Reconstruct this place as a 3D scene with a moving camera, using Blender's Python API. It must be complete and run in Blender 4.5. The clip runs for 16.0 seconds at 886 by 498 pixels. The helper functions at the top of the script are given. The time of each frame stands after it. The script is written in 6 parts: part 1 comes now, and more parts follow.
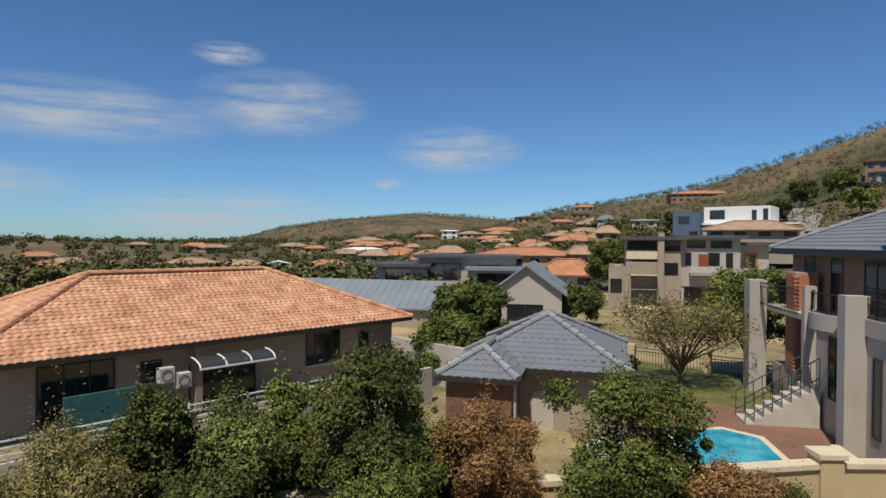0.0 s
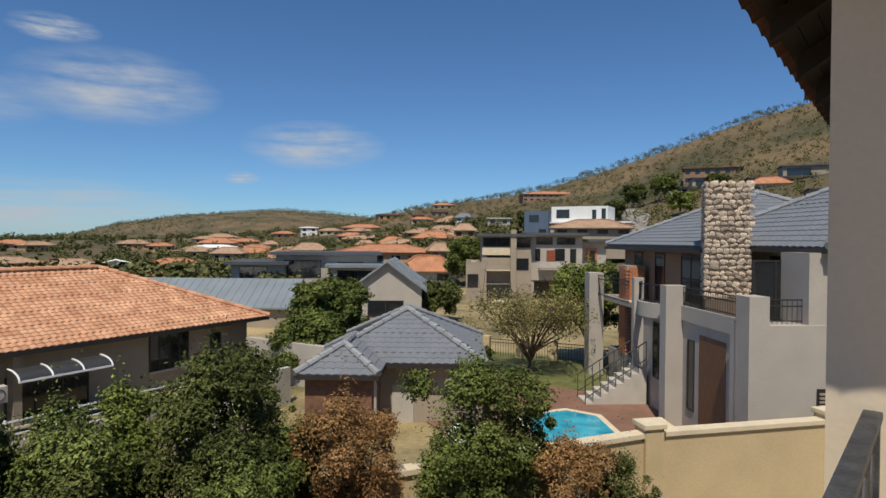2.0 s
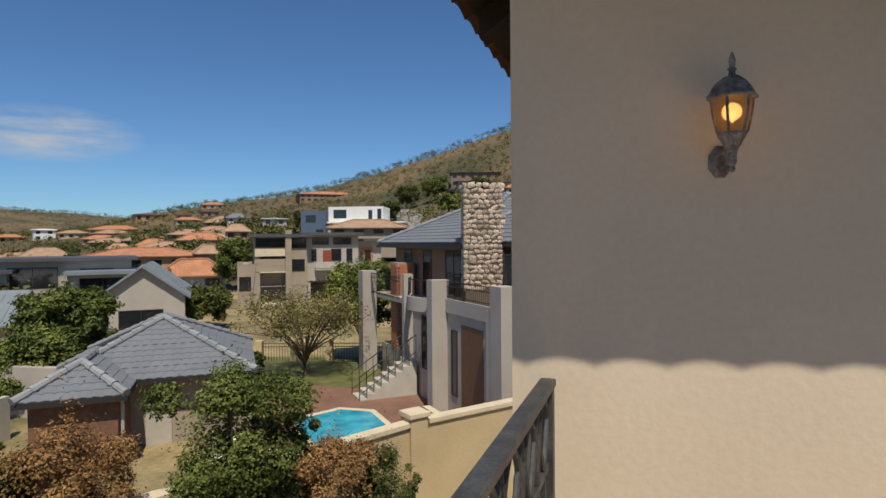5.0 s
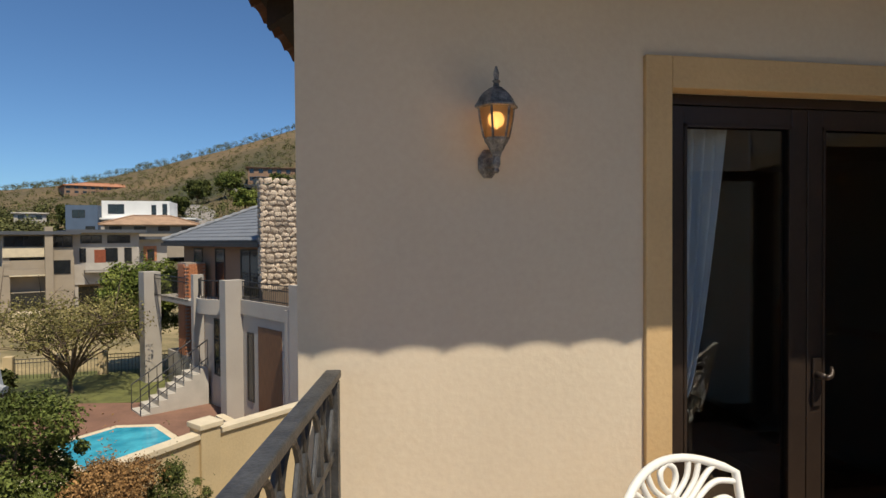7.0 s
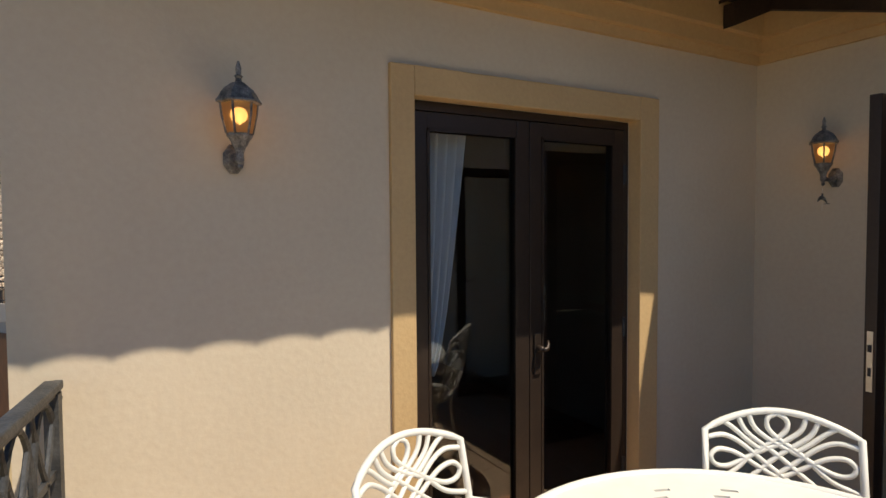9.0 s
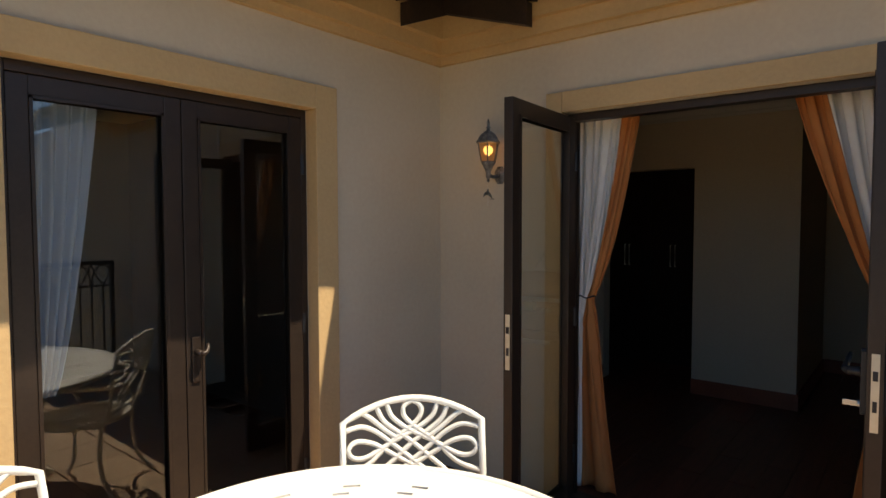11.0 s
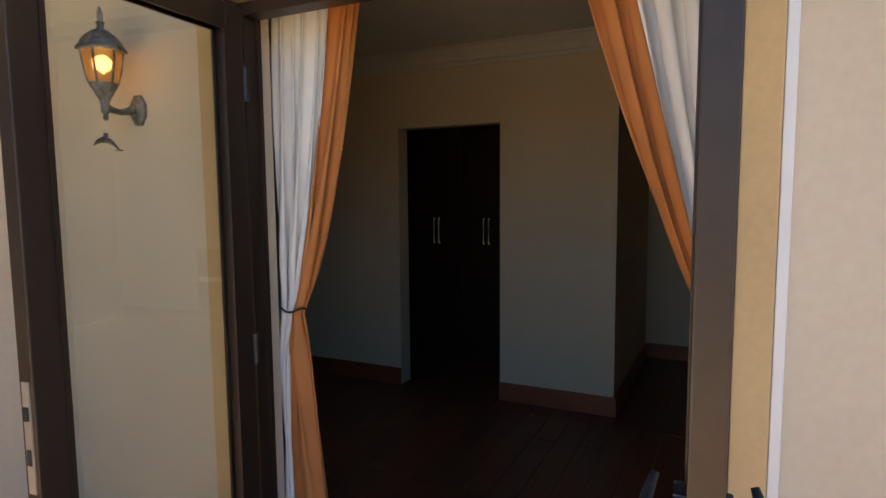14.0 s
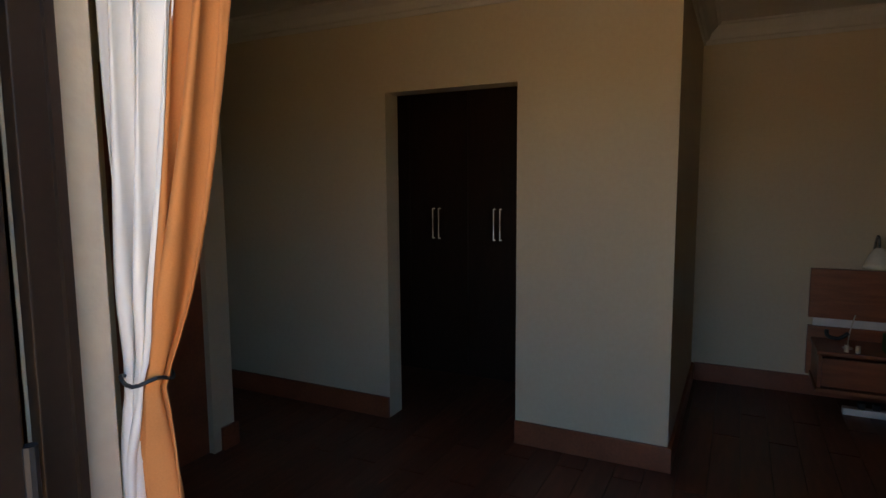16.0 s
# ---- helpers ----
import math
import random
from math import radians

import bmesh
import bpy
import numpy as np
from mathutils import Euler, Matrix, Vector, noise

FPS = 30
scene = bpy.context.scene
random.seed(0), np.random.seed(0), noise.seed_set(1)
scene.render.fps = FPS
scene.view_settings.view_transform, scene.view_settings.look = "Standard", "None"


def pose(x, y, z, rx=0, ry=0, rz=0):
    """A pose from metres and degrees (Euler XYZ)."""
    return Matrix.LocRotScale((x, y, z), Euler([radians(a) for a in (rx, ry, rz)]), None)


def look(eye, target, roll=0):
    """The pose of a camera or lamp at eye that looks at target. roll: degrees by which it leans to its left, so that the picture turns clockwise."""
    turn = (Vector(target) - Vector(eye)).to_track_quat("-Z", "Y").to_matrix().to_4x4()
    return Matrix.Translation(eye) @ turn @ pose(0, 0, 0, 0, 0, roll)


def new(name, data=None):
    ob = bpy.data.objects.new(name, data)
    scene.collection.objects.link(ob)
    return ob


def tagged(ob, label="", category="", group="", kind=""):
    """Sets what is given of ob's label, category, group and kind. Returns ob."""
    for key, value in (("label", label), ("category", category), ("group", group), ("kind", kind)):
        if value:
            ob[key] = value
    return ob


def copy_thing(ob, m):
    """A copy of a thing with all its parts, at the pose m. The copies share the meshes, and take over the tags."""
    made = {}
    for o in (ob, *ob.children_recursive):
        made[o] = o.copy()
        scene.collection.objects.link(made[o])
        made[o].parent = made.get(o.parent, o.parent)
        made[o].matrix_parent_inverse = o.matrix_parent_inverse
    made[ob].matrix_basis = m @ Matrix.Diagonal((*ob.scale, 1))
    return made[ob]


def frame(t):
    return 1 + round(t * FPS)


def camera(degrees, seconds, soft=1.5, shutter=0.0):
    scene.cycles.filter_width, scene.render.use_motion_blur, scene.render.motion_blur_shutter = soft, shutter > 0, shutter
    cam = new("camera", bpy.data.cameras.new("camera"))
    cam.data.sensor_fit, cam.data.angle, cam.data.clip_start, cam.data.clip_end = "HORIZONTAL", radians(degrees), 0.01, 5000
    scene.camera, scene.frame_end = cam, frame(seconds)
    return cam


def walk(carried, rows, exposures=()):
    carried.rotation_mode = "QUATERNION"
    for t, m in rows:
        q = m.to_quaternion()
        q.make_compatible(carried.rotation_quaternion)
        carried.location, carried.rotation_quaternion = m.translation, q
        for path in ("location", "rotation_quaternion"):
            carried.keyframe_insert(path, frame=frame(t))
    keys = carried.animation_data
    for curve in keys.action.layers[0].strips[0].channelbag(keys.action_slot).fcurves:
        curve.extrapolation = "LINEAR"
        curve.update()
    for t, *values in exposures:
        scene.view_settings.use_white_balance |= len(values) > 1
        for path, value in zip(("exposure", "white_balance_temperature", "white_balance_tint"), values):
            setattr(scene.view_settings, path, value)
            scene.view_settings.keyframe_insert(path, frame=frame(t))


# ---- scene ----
cam = camera(73.6, 16.0)
PATH = [
    (0, (-3.863, -2.255, 1.691), (-5.243, -0.808, 1.668), 0.4),
    (0.5, (-3.78, -2.301, 1.683), (-5.058, -0.762, 1.663), 0.3),
    (1, (-3.815, -2.300, 1.648), (-4.998, -0.688, 1.628), 0.2),
    (1.5, (-3.800, -2.299, 1.650), (-4.892, -0.624, 1.627), 0.3),
    (2, (-3.790, -2.290, 1.648), (-4.798, -0.563, 1.619), 0.4),
    (2.5, (-3.744, -2.260, 1.645), (-4.668, -0.487, 1.620), 0.3),
    (3, (-3.695, -2.205, 1.620), (-4.528, -0.387, 1.598), 0.1),
    (5.5, (-3.577, -2.021, 1.587), (-3.737, -0.027, 1.554), -0.6),
    (6, (-3.564, -2.035, 1.584), (-3.558, -0.036, 1.547), -0.7),
    (6.5, (-3.548, -2.048, 1.581), (-3.37, -0.056, 1.542), -0.5),
    (7, (-3.534, -2.067, 1.574), (-3.192, -0.096, 1.536), -0.4),
    (7.5, (-3.505, -2.092, 1.58), (-2.983, -0.162, 1.534), -0.6),
    (8, (-3.483, -2.125, 1.578), (-2.785, -0.252, 1.527), -0.8),
    (8.5, (-3.43, -2.168, 1.596), (-2.593, -0.353, 1.522), -0.6),
    (9, (-3.399, -2.198, 1.602), (-2.42, -0.456, 1.518), -0.4),
    (9.5, (-3.36, -2.223, 1.601), (-2.213, -0.586, 1.512), -0.2),
    (10, (-3.253, -2.305, 1.589), (-1.964, -0.779, 1.499), 0.0),
    (12.5, (-2.246, -2.407, 1.536), (-0.473, -1.491, 1.399), -0.3),
    (13, (-1.989, -2.383, 1.525), (-0.202, -1.499, 1.366), -0.2),
    (13.5, (-1.692, -2.361, 1.562), (0.097, -1.483, 1.381), -0.3),
    (14, (-1.41, -2.299, 1.545), (0.379, -1.426, 1.356), -0.5),
    (14.5, (-1.149, -2.201, 1.51), (0.635, -1.32, 1.312), -0.6),
    (15, (-0.907, -2.074, 1.516), (0.871, -1.183, 1.307), -0.5),
    (15.5, (-0.674, -1.971, 1.505), (1.102, -1.078, 1.286), -0.3),
    (16, (-0.482, -1.887, 1.495), (1.297, -0.998, 1.276), -0.4),
]
EXPOSURES = [(0, -0.12, 6500, 10), (5.5, -0.12, 6700, 10), (7.5, 0.1, 6900, 10), (10.0, 0.22, 7100, 11), (12.5, 1.3, 7900, 12), (14.0, 1.95, 7600, 12), (15.0, 2.45, 7600, 12), (16.0, 2.75, 7900, 12)]
walk(cam, [(t, look(eye, target, roll)) for t, eye, target, roll in PATH], EXPOSURES)

# ---- world, sun ----
SUN_TRAVEL = Vector((-0.286, 0.75, -1.43)).normalized()
back = -SUN_TRAVEL
world = bpy.data.worlds.new("sky")
scene.world = world
world.use_nodes = True
wn = world.node_tree.nodes
wl = world.node_tree.links
sky = wn.new("ShaderNodeTexSky")
sky.sky_type, sky.sun_disc = "NISHITA", False
sky.sun_elevation = math.asin(back.z)
sky.sun_rotation = math.atan2(back.x, back.y)
sky.air_density, sky.dust_density, sky.ozone_density, sky.altitude = 1.0, 0.9, 3.6, 1400
tint = wn.new("ShaderNodeMix")
tint.data_type, tint.blend_type = "RGBA", "MULTIPLY"
tint.inputs[0].default_value = 1.0
tint.inputs[7].default_value = (0.70, 0.98, 1.20, 1)
wl.new(sky.outputs[0], tint.inputs[6])
wl.new(tint.outputs[2], wn["Background"].inputs[0])
wn["Background"].inputs[1].default_value = 0.092
sun = new("sun", bpy.data.lights.new("sun", "SUN"))
sun.data.energy, sun.data.angle, sun.data.color = 4.75, radians(0.53), (1.0, 0.93, 0.79)
sun.matrix_world = look((0, 0, 30), Vector((0, 0, 30)) + SUN_TRAVEL)


# ---- materials ----
def mat(name, rgb, rough=0.8, metal=0.0, var=0.12, scale=6.0, bump=0.15, fine=60.0, rgb2=None, spec=0.5, island=0.0, rand=0.0, stretch=(1, 1, 1), world_pos=False):
    """A procedural surface: broad and fine colour variation, and fine relief."""
    m = bpy.data.materials.new(name)
    m.use_nodes = True
    n, l = m.node_tree.nodes, m.node_tree.links
    b = n["Principled BSDF"]
    b.inputs["Roughness"].default_value = rough
    b.inputs["Metallic"].default_value = metal
    b.inputs["Specular IOR Level"].default_value = spec
    co = n.new("ShaderNodeTexCoord")
    mp = n.new("ShaderNodeMapping")
    mp.inputs["Scale"].default_value = stretch
    if world_pos:
        geo = n.new("ShaderNodeNewGeometry")
        l.new(geo.outputs["Position"], mp.inputs[0])
    else:
        l.new(co.outputs["Object"], mp.inputs[0])
    n1, n2 = n.new("ShaderNodeTexNoise"), n.new("ShaderNodeTexNoise")
    n1.inputs["Scale"].default_value, n2.inputs["Scale"].default_value = scale, fine
    n1.inputs["Detail"].default_value, n2.inputs["Detail"].default_value = 5, 3
    l.new(mp.outputs[0], n1.inputs["Vector"])
    l.new(mp.outputs[0], n2.inputs["Vector"])
    ramp = n.new("ShaderNodeValToRGB")
    ramp.color_ramp.elements[0].position, ramp.color_ramp.elements[1].position = 0.3, 0.7
    dark = [max(0, c * (1 - var)) for c in rgb]
    light = [min(1, c * (1 + var)) for c in (rgb2 or rgb)]
    ramp.color_ramp.elements[0].color = (*dark, 1)
    ramp.color_ramp.elements[1].color = (*light, 1)
    l.new(n1.outputs["Fac"], ramp.inputs[0])
    mix = n.new("ShaderNodeMix")
    mix.data_type, mix.blend_type = "RGBA", "OVERLAY"
    mix.inputs[0].default_value = var * 1.6
    l.new(ramp.outputs[0], mix.inputs[6])
    l.new(n2.outputs["Fac"], mix.inputs[7])
    out = mix.outputs[2]
    if island or rand:
        src = n.new("ShaderNodeNewGeometry").outputs["Random Per Island"] if island else n.new("ShaderNodeObjectInfo").outputs["Random"]
        mr = n.new("ShaderNodeMapRange")
        amount = island or rand
        mr.inputs["To Min"].default_value, mr.inputs["To Max"].default_value = 1 - amount, 1 + amount
        l.new(src, mr.inputs[0])
        mul = n.new("ShaderNodeVectorMath")
        mul.operation = "SCALE"
        l.new(out, mul.inputs[0])
        l.new(mr.outputs[0], mul.inputs["Scale"])
        out = mul.outputs[0]
    l.new(out, b.inputs["Base Color"])
    if bump:
        bp = n.new("ShaderNodeBump")
        bp.inputs["Strength"].default_value, bp.inputs["Distance"].default_value = bump, 0.01
        l.new(n2.outputs["Fac"], bp.inputs["Height"])
        l.new(bp.outputs[0], b.inputs["Normal"])
    return m


def glass_mat(name, tint=(1, 1, 1), rough=0.0):
    """A thin pane: clear, with a mirror gloss that grows towards grazing view."""
    m = bpy.data.materials.new(name)
    m.use_nodes = True
    n, l = m.node_tree.nodes, m.node_tree.links
    n.remove(n["Principled BSDF"])
    tr, gl, fr, mx = n.new("ShaderNodeBsdfTransparent"), n.new("ShaderNodeBsdfGlossy"), n.new("ShaderNodeLayerWeight"), n.new("ShaderNodeMixShader")
    tr.inputs[0].default_value = (*tint, 1)
    gl.inputs["Roughness"].default_value = rough
    fr.inputs[0].default_value = 0.5
    pw, ad = n.new("ShaderNodeMath"), n.new("ShaderNodeMath")
    pw.operation, ad.operation = "POWER", "MULTIPLY_ADD"
    pw.inputs[1].default_value = 5.0
    ad.inputs[1].default_value, ad.inputs[2].default_value = 0.92, 0.08
    l.new(fr.outputs["Facing"], pw.inputs[0])
    l.new(pw.outputs[0], ad.inputs[0])
    l.new(ad.outputs[0], mx.inputs[0])
    l.new(tr.outputs[0], mx.inputs[1])
    l.new(gl.outputs[0], mx.inputs[2])
    l.new(mx.outputs[0], n["Material Output"].inputs[0])
    return m


def glow_mat(name, rgb, strength):
    m = bpy.data.materials.new(name)
    m.use_nodes = True
    b = m.node_tree.nodes["Principled BSDF"]
    b.inputs["Base Color"].default_value = (*rgb, 1)
    b.inputs["Emission Color"].default_value = (*rgb, 1)
    b.inputs["Emission Strength"].default_value = strength
    return m


PLASTER = mat("painted_plaster", (0.63, 0.525, 0.39), 0.9, var=0.06, scale=1.1, bump=0.12, fine=38)
OCHRE = mat("ochre_paint", (0.58, 0.39, 0.19), 0.8, var=0.07, scale=2.0, bump=0.2, fine=50)
ALU = mat("bronze_aluminium", (0.038, 0.025, 0.018), 0.42, 0.3, var=0.12, scale=8, bump=0.03)
PANE = glass_mat("window_glass", (0.9, 0.93, 0.92))
# tint added to the pane to darken the room seen behind it
DARKPANE = glass_mat("room_dimming_glass", (0.82, 0.84, 0.84))
STEEL = mat("brushed_steel", (0.62, 0.58, 0.5), 0.35, 0.8, var=0.06, bump=0.03)
BLACKMETAL = mat("black_metal", (0.02, 0.02, 0.022), 0.5, 0.2, var=0.2, bump=0.05)
RAILPAINT = mat("weathered_black_paint", (0.045, 0.044, 0.043), 0.5, 0.1, var=0.35, scale=9, bump=0.2, fine=90, rgb2=(0.06, 0.06, 0.06))
WHITECAST = mat("white_cast_aluminium", (0.78, 0.76, 0.70), 0.5, var=0.04, scale=12, bump=0.08, fine=120)
PEWTER = mat("weathered_pewter", (0.16, 0.155, 0.15), 0.6, 0.4, var=0.5, scale=25, bump=0.3, fine=140, rgb2=(0.24, 0.22, 0.2))
AMBER = bpy.data.materials.new("amber_glass")
AMBER.use_nodes = True
_b = AMBER.node_tree.nodes["Principled BSDF"]
_b.inputs["Base Color"].default_value = (0.56, 0.36, 0.18, 1)
_b.inputs["Roughness"].default_value = 0.6
_b.inputs["Transmission Weight"].default_value = 0.75
_b.inputs["IOR"].default_value = 1.1
BULB = glow_mat("lit_bulb", (1.0, 0.6, 0.24), 3.2)
DECK = mat("terracotta_tile", (0.46, 0.30, 0.18), 0.6, var=0.15, scale=3, bump=0.15, rand=0.12)
GROUT = mat("grout", (0.30, 0.27, 0.23), 0.9)
ROOMWALL = mat("cream_wall_paint", (0.62, 0.51, 0.36), 0.85, var=0.04, scale=1.2, bump=0.12, fine=40)
CEILING = mat("white_ceiling_paint", (0.60, 0.57, 0.52), 0.9, var=0.03, bump=0.05)
FLOORWOOD = mat("red_brown_floor", (0.15, 0.045, 0.022), 0.45, var=0.2, scale=4, bump=0.06, stretch=(1, 8, 1), rand=0.14)
SKIRT = mat("red_wood", (0.26, 0.07, 0.03), 0.45, var=0.18, scale=5, bump=0.06)
DARKWOOD = mat("dark_wood", (0.035, 0.016, 0.01), 0.4, var=0.25, scale=5, bump=0.05, stretch=(6, 6, 0.6))
HEADWOOD = mat("reddish_veneer", (0.27, 0.085, 0.035), 0.4, var=0.2, scale=4, bump=0.04, stretch=(1, 1, 9))
SHEER = mat("white_curtain_cloth", (0.80, 0.77, 0.72), 0.95, var=0.04, scale=10, bump=0.04, fine=300)
ORANGECLOTH = mat("burnt_orange_cloth", (0.52, 0.19, 0.055), 0.9, var=0.08, scale=8, bump=0.04, fine=300)
BLUECLOTH = mat("pale_blue_cloth", (0.66, 0.73, 0.82), 0.95, var=0.05, scale=8, bump=0.04, fine=300)
TIMBER = mat("dark_stained_timber", (0.03, 0.016, 0.01), 0.7, var=0.3, scale=6, bump=0.2, stretch=(1, 1, 1))
CLAYTILE = mat("dark_clay_tile", (0.12, 0.05, 0.03), 0.8, var=0.3, scale=4, bump=0.3, island=0.25)
CONDUIT = mat("white_plastic", (0.75, 0.74, 0.72), 0.4, var=0.03, bump=0.0)
CUPWOOD = mat("cupboard_veneer", (0.03, 0.013, 0.008), 0.35, var=0.2, scale=4, bump=0.03, stretch=(1, 9, 1))
FROST = mat("frosted_glass_shade", (0.75, 0.7, 0.6), 0.4, var=0.1, scale=14, bump=0.1)
# wall colour carries the dimness of the closed room
INNERWALL = mat("shade_darkened_wall", (0.17, 0.135, 0.105), 0.7, var=0.15, scale=2, bump=0.05)
GREENCARD = mat("green_printed_card", (0.10, 0.22, 0.07), 0.6, var=0.2, bump=0.0)


# ---- mesh helpers ----
def bx(bm, x0, y0, z0, x1, y1, z1, bevel=0.0):
    r = bmesh.ops.create_cube(bm, size=1.0)
    vs = r["verts"]
    for v in vs:
        v.co = Vector(((x0 + x1) / 2 + v.co.x * (x1 - x0), (y0 + y1) / 2 + v.co.y * (y1 - y0), (z0 + z1) / 2 + v.co.z * (z1 - z0)))
    if bevel:
        es = list({e for v in vs for e in v.link_edges})
        bmesh.ops.bevel(bm, geom=es, offset=bevel, segments=2, affect="EDGES", profile=0.6)


def tube(bm, pts, r, n=8, closed=False, flat=1.0):
    """A round or flattened bar along points; r may be a list."""
    pts = [Vector(p) for p in pts]
    rings = []
    count = len(pts)
    up = Vector((0, 0, 1))
    for i, p in enumerate(pts):
        a = pts[i - 1] if i or closed else pts[0]
        b = pts[(i + 1) % count] if i < count - 1 or closed else pts[-1]
        d = (b - a).normalized() if (b - a).length > 1e-9 else Vector((0, 0, 1))
        side = d.cross(up)
        if side.length < 0.05:
            side = d.cross(Vector((1, 0, 0)))
        side.normalize()
        other = side.cross(d).normalized()
        rr = r[i] if isinstance(r, (list, tuple)) else r
        rings.append([bm.verts.new(p + side * math.cos(2 * math.pi * k / n) * rr * flat + other * math.sin(2 * math.pi * k / n) * rr) for k in range(n)])
    for i in range(count if closed else count - 1):
        a, b = rings[i], rings[(i + 1) % count]
        for k in range(n):
            bm.faces.new((a[k], a[(k + 1) % n], b[(k + 1) % n], b[k]))
    if not closed:
        bm.faces.new(rings[0][::-1])
        bm.faces.new(rings[-1])


def lathe(bm, profile, n=16, at=(0, 0, 0)):
    """A turned shape from (radius, height) pairs."""
    rings = []
    for r, z in profile:
        rings.append([bm.verts.new((at[0] + max(r, 1e-4) * math.cos(2 * math.pi * k / n), at[1] + max(r, 1e-4) * math.sin(2 * math.pi * k / n), at[2] + z)) for k in range(n)])
    for a, b in zip(rings, rings[1:]):
        for k in range(n):
            bm.faces.new((a[k], a[(k + 1) % n], b[(k + 1) % n], b[k]))
    bm.faces.new(rings[0][::-1])
    bm.faces.new(rings[-1])


def mesh_of(bm, name, material, smooth=False):
    bmesh.ops.recalc_face_normals(bm, faces=bm.faces)
    me = bpy.data.meshes.new(name)
    bm.to_mesh(me)
    bm.free()
    me.materials.append(material)
    if smooth:
        for p in me.polygons:
            p.use_smooth = True
    return me


def part(name, bm, material, parent=None, label="", smooth=False):
    ob = new(name, mesh_of(bm, name, material, smooth))
    if parent:
        ob.parent = parent
    if label:
        ob["label"] = label
    return ob


def box_part(name, dims, material, parent=None, label="", bevel=0.0):
    bm = bmesh.new()
    bx(bm, *dims, bevel)
    return part(name, bm, material, parent, label)


def thing(name, m, label, category, group="", kind=""):
    ob = new(name)
    ob.empty_display_size = 0.1
    ob.matrix_world = m
    return tagged(ob, label, category, group, kind)


def structure(name, boxes, material, label="", bevel=0.0):
    bm = bmesh.new()
    for b in boxes:
        bx(bm, *b, bevel)
    return tagged(part(name, bm, material), label or name.replace("_", " "), name.split("_")[0], kind="structure")


# ---- large structure: balcony and bedroom ----
XE, YE = -3.68, -4.6          # balcony's outer edges
CEIL = 2.6
def prism(bm, pts, z0, z1):
    lo = [bm.verts.new((x, y, z0)) for x, y in pts]
    hi = [bm.verts.new((x, y, z1)) for x, y in pts]
    bm.faces.new(lo)
    bm.faces.new(hi)
    for k in range(len(pts)):
        bm.faces.new((lo[k], lo[(k + 1) % len(pts)], hi[(k + 1) % len(pts)], hi[k]))


bm = bmesh.new()
prism(bm, ((XE, 0), (-2.305, 0), (-2.305, 0.22), (XE + 0.04, 0.22)), -4.2, 2.8)
for b in ((-2.305, 0, 2.13, -1.0, 0.22, 2.8), (-2.305, 0, -4.2, -1.0, 0.22, 0), (-1.0, 0, -4.2, 0.0, 0.22, 2.8)):
    bx(bm, *b)
tagged(part("wall_north", bm, PLASTER), "beige painted plaster house wall with a glazed door", "wall", kind="structure")
bm = bmesh.new()
prism(bm, ((XE + 0.04, 0.222), (XE + 0.3, 0.222), (XE + 1.0, 4.4), (XE + 0.74, 4.4)), -4.2, 2.8)
tagged(part("wall_west_side", bm, PLASTER), "beige painted plaster outer side wall", "wall", kind="structure")
structure("wall_east", [(0, -0.86, -4.2, 0.2, 0.22, 2.8), (0, -2.31, 2.15, 0.2, -0.86, 2.8), (0, -2.31, -4.2, 0.2, -0.86, -0.02), (0, -8.0, -4.2, 0.2, -2.31, 2.8)], PLASTER, "beige painted plaster wall with open glazed doors")
bm = bmesh.new()
lo = [bm.verts.new(p) for p in ((XE, -0.001, -0.25), (XE - 0.172 * 4.6, YE - 0.06, -0.25), (-0.001, YE - 0.06, -0.25), (-0.001, -0.001, -0.25))]
hi = [bm.verts.new(v.co + Vector((0, 0, 0.238))) for v in lo]
bm.faces.new(lo)
bm.faces.new(hi)
for k in range(4):
    bm.faces.new((lo[k], lo[(k + 1) % 4], hi[(k + 1) % 4], hi[k]))
tagged(part("floor_balcony", bm, GROUT), "balcony slab under terracotta tiles", "floor", kind="structure")
structure("trim_north_cornice", [(XE, -0.03, 2.53, -0.03, -0.001, 2.58), (XE, -0.07, 2.58, -0.07, -0.001, 2.66), (XE, -0.11, 2.66, -0.11, -0.001, 2.8)], OCHRE, "ochre moulded cornice under the eaves")
structure("trim_east_cornice", [(-0.03, YE, 2.53, -0.001, -0.001, 2.58), (-0.07, YE, 2.58, -0.001, -0.001, 2.66), (-0.11, YE, 2.66, -0.001, -0.001, 2.8)], OCHRE, "ochre moulded cornice under the eaves")
structure("trim_north_door", [(-2.41, -0.022, 0, -2.303, 0.06, 2.25), (-1.002, -0.022, 0, -0.866, 0.06, 2.25), (-2.302, -0.022, 2.129, -1.003, 0.06, 2.25)], OCHRE, "raised ochre plaster surround of the closed glazed door", 0.004)
structure("trim_east_door", [(-0.022, -0.86, 0, 0.05, -0.764, 2.26), (-0.022, -2.385, 0, 0.05, -2.31, 2.26), (-0.022, -2.309, 2.151, 0.05, -0.861, 2.26)], OCHRE, "raised ochre plaster surround of the open glazed doors", 0.004)
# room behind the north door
structure("wall_inner_room", [(XE + 0.22, 4.2, 0, -0.1, 4.3, CEIL), (-0.1, 0.222, 0, -0.0, 4.3, CEIL)], INNERWALL, "inner wall of the closed room, coloured dark in place of shade")
structure("floor_inner_room", [(XE + 0.22, 0.0, -0.2, 0, 4.3, -0.005)], FLOORWOOD, "dark red-brown floor of the closed room")
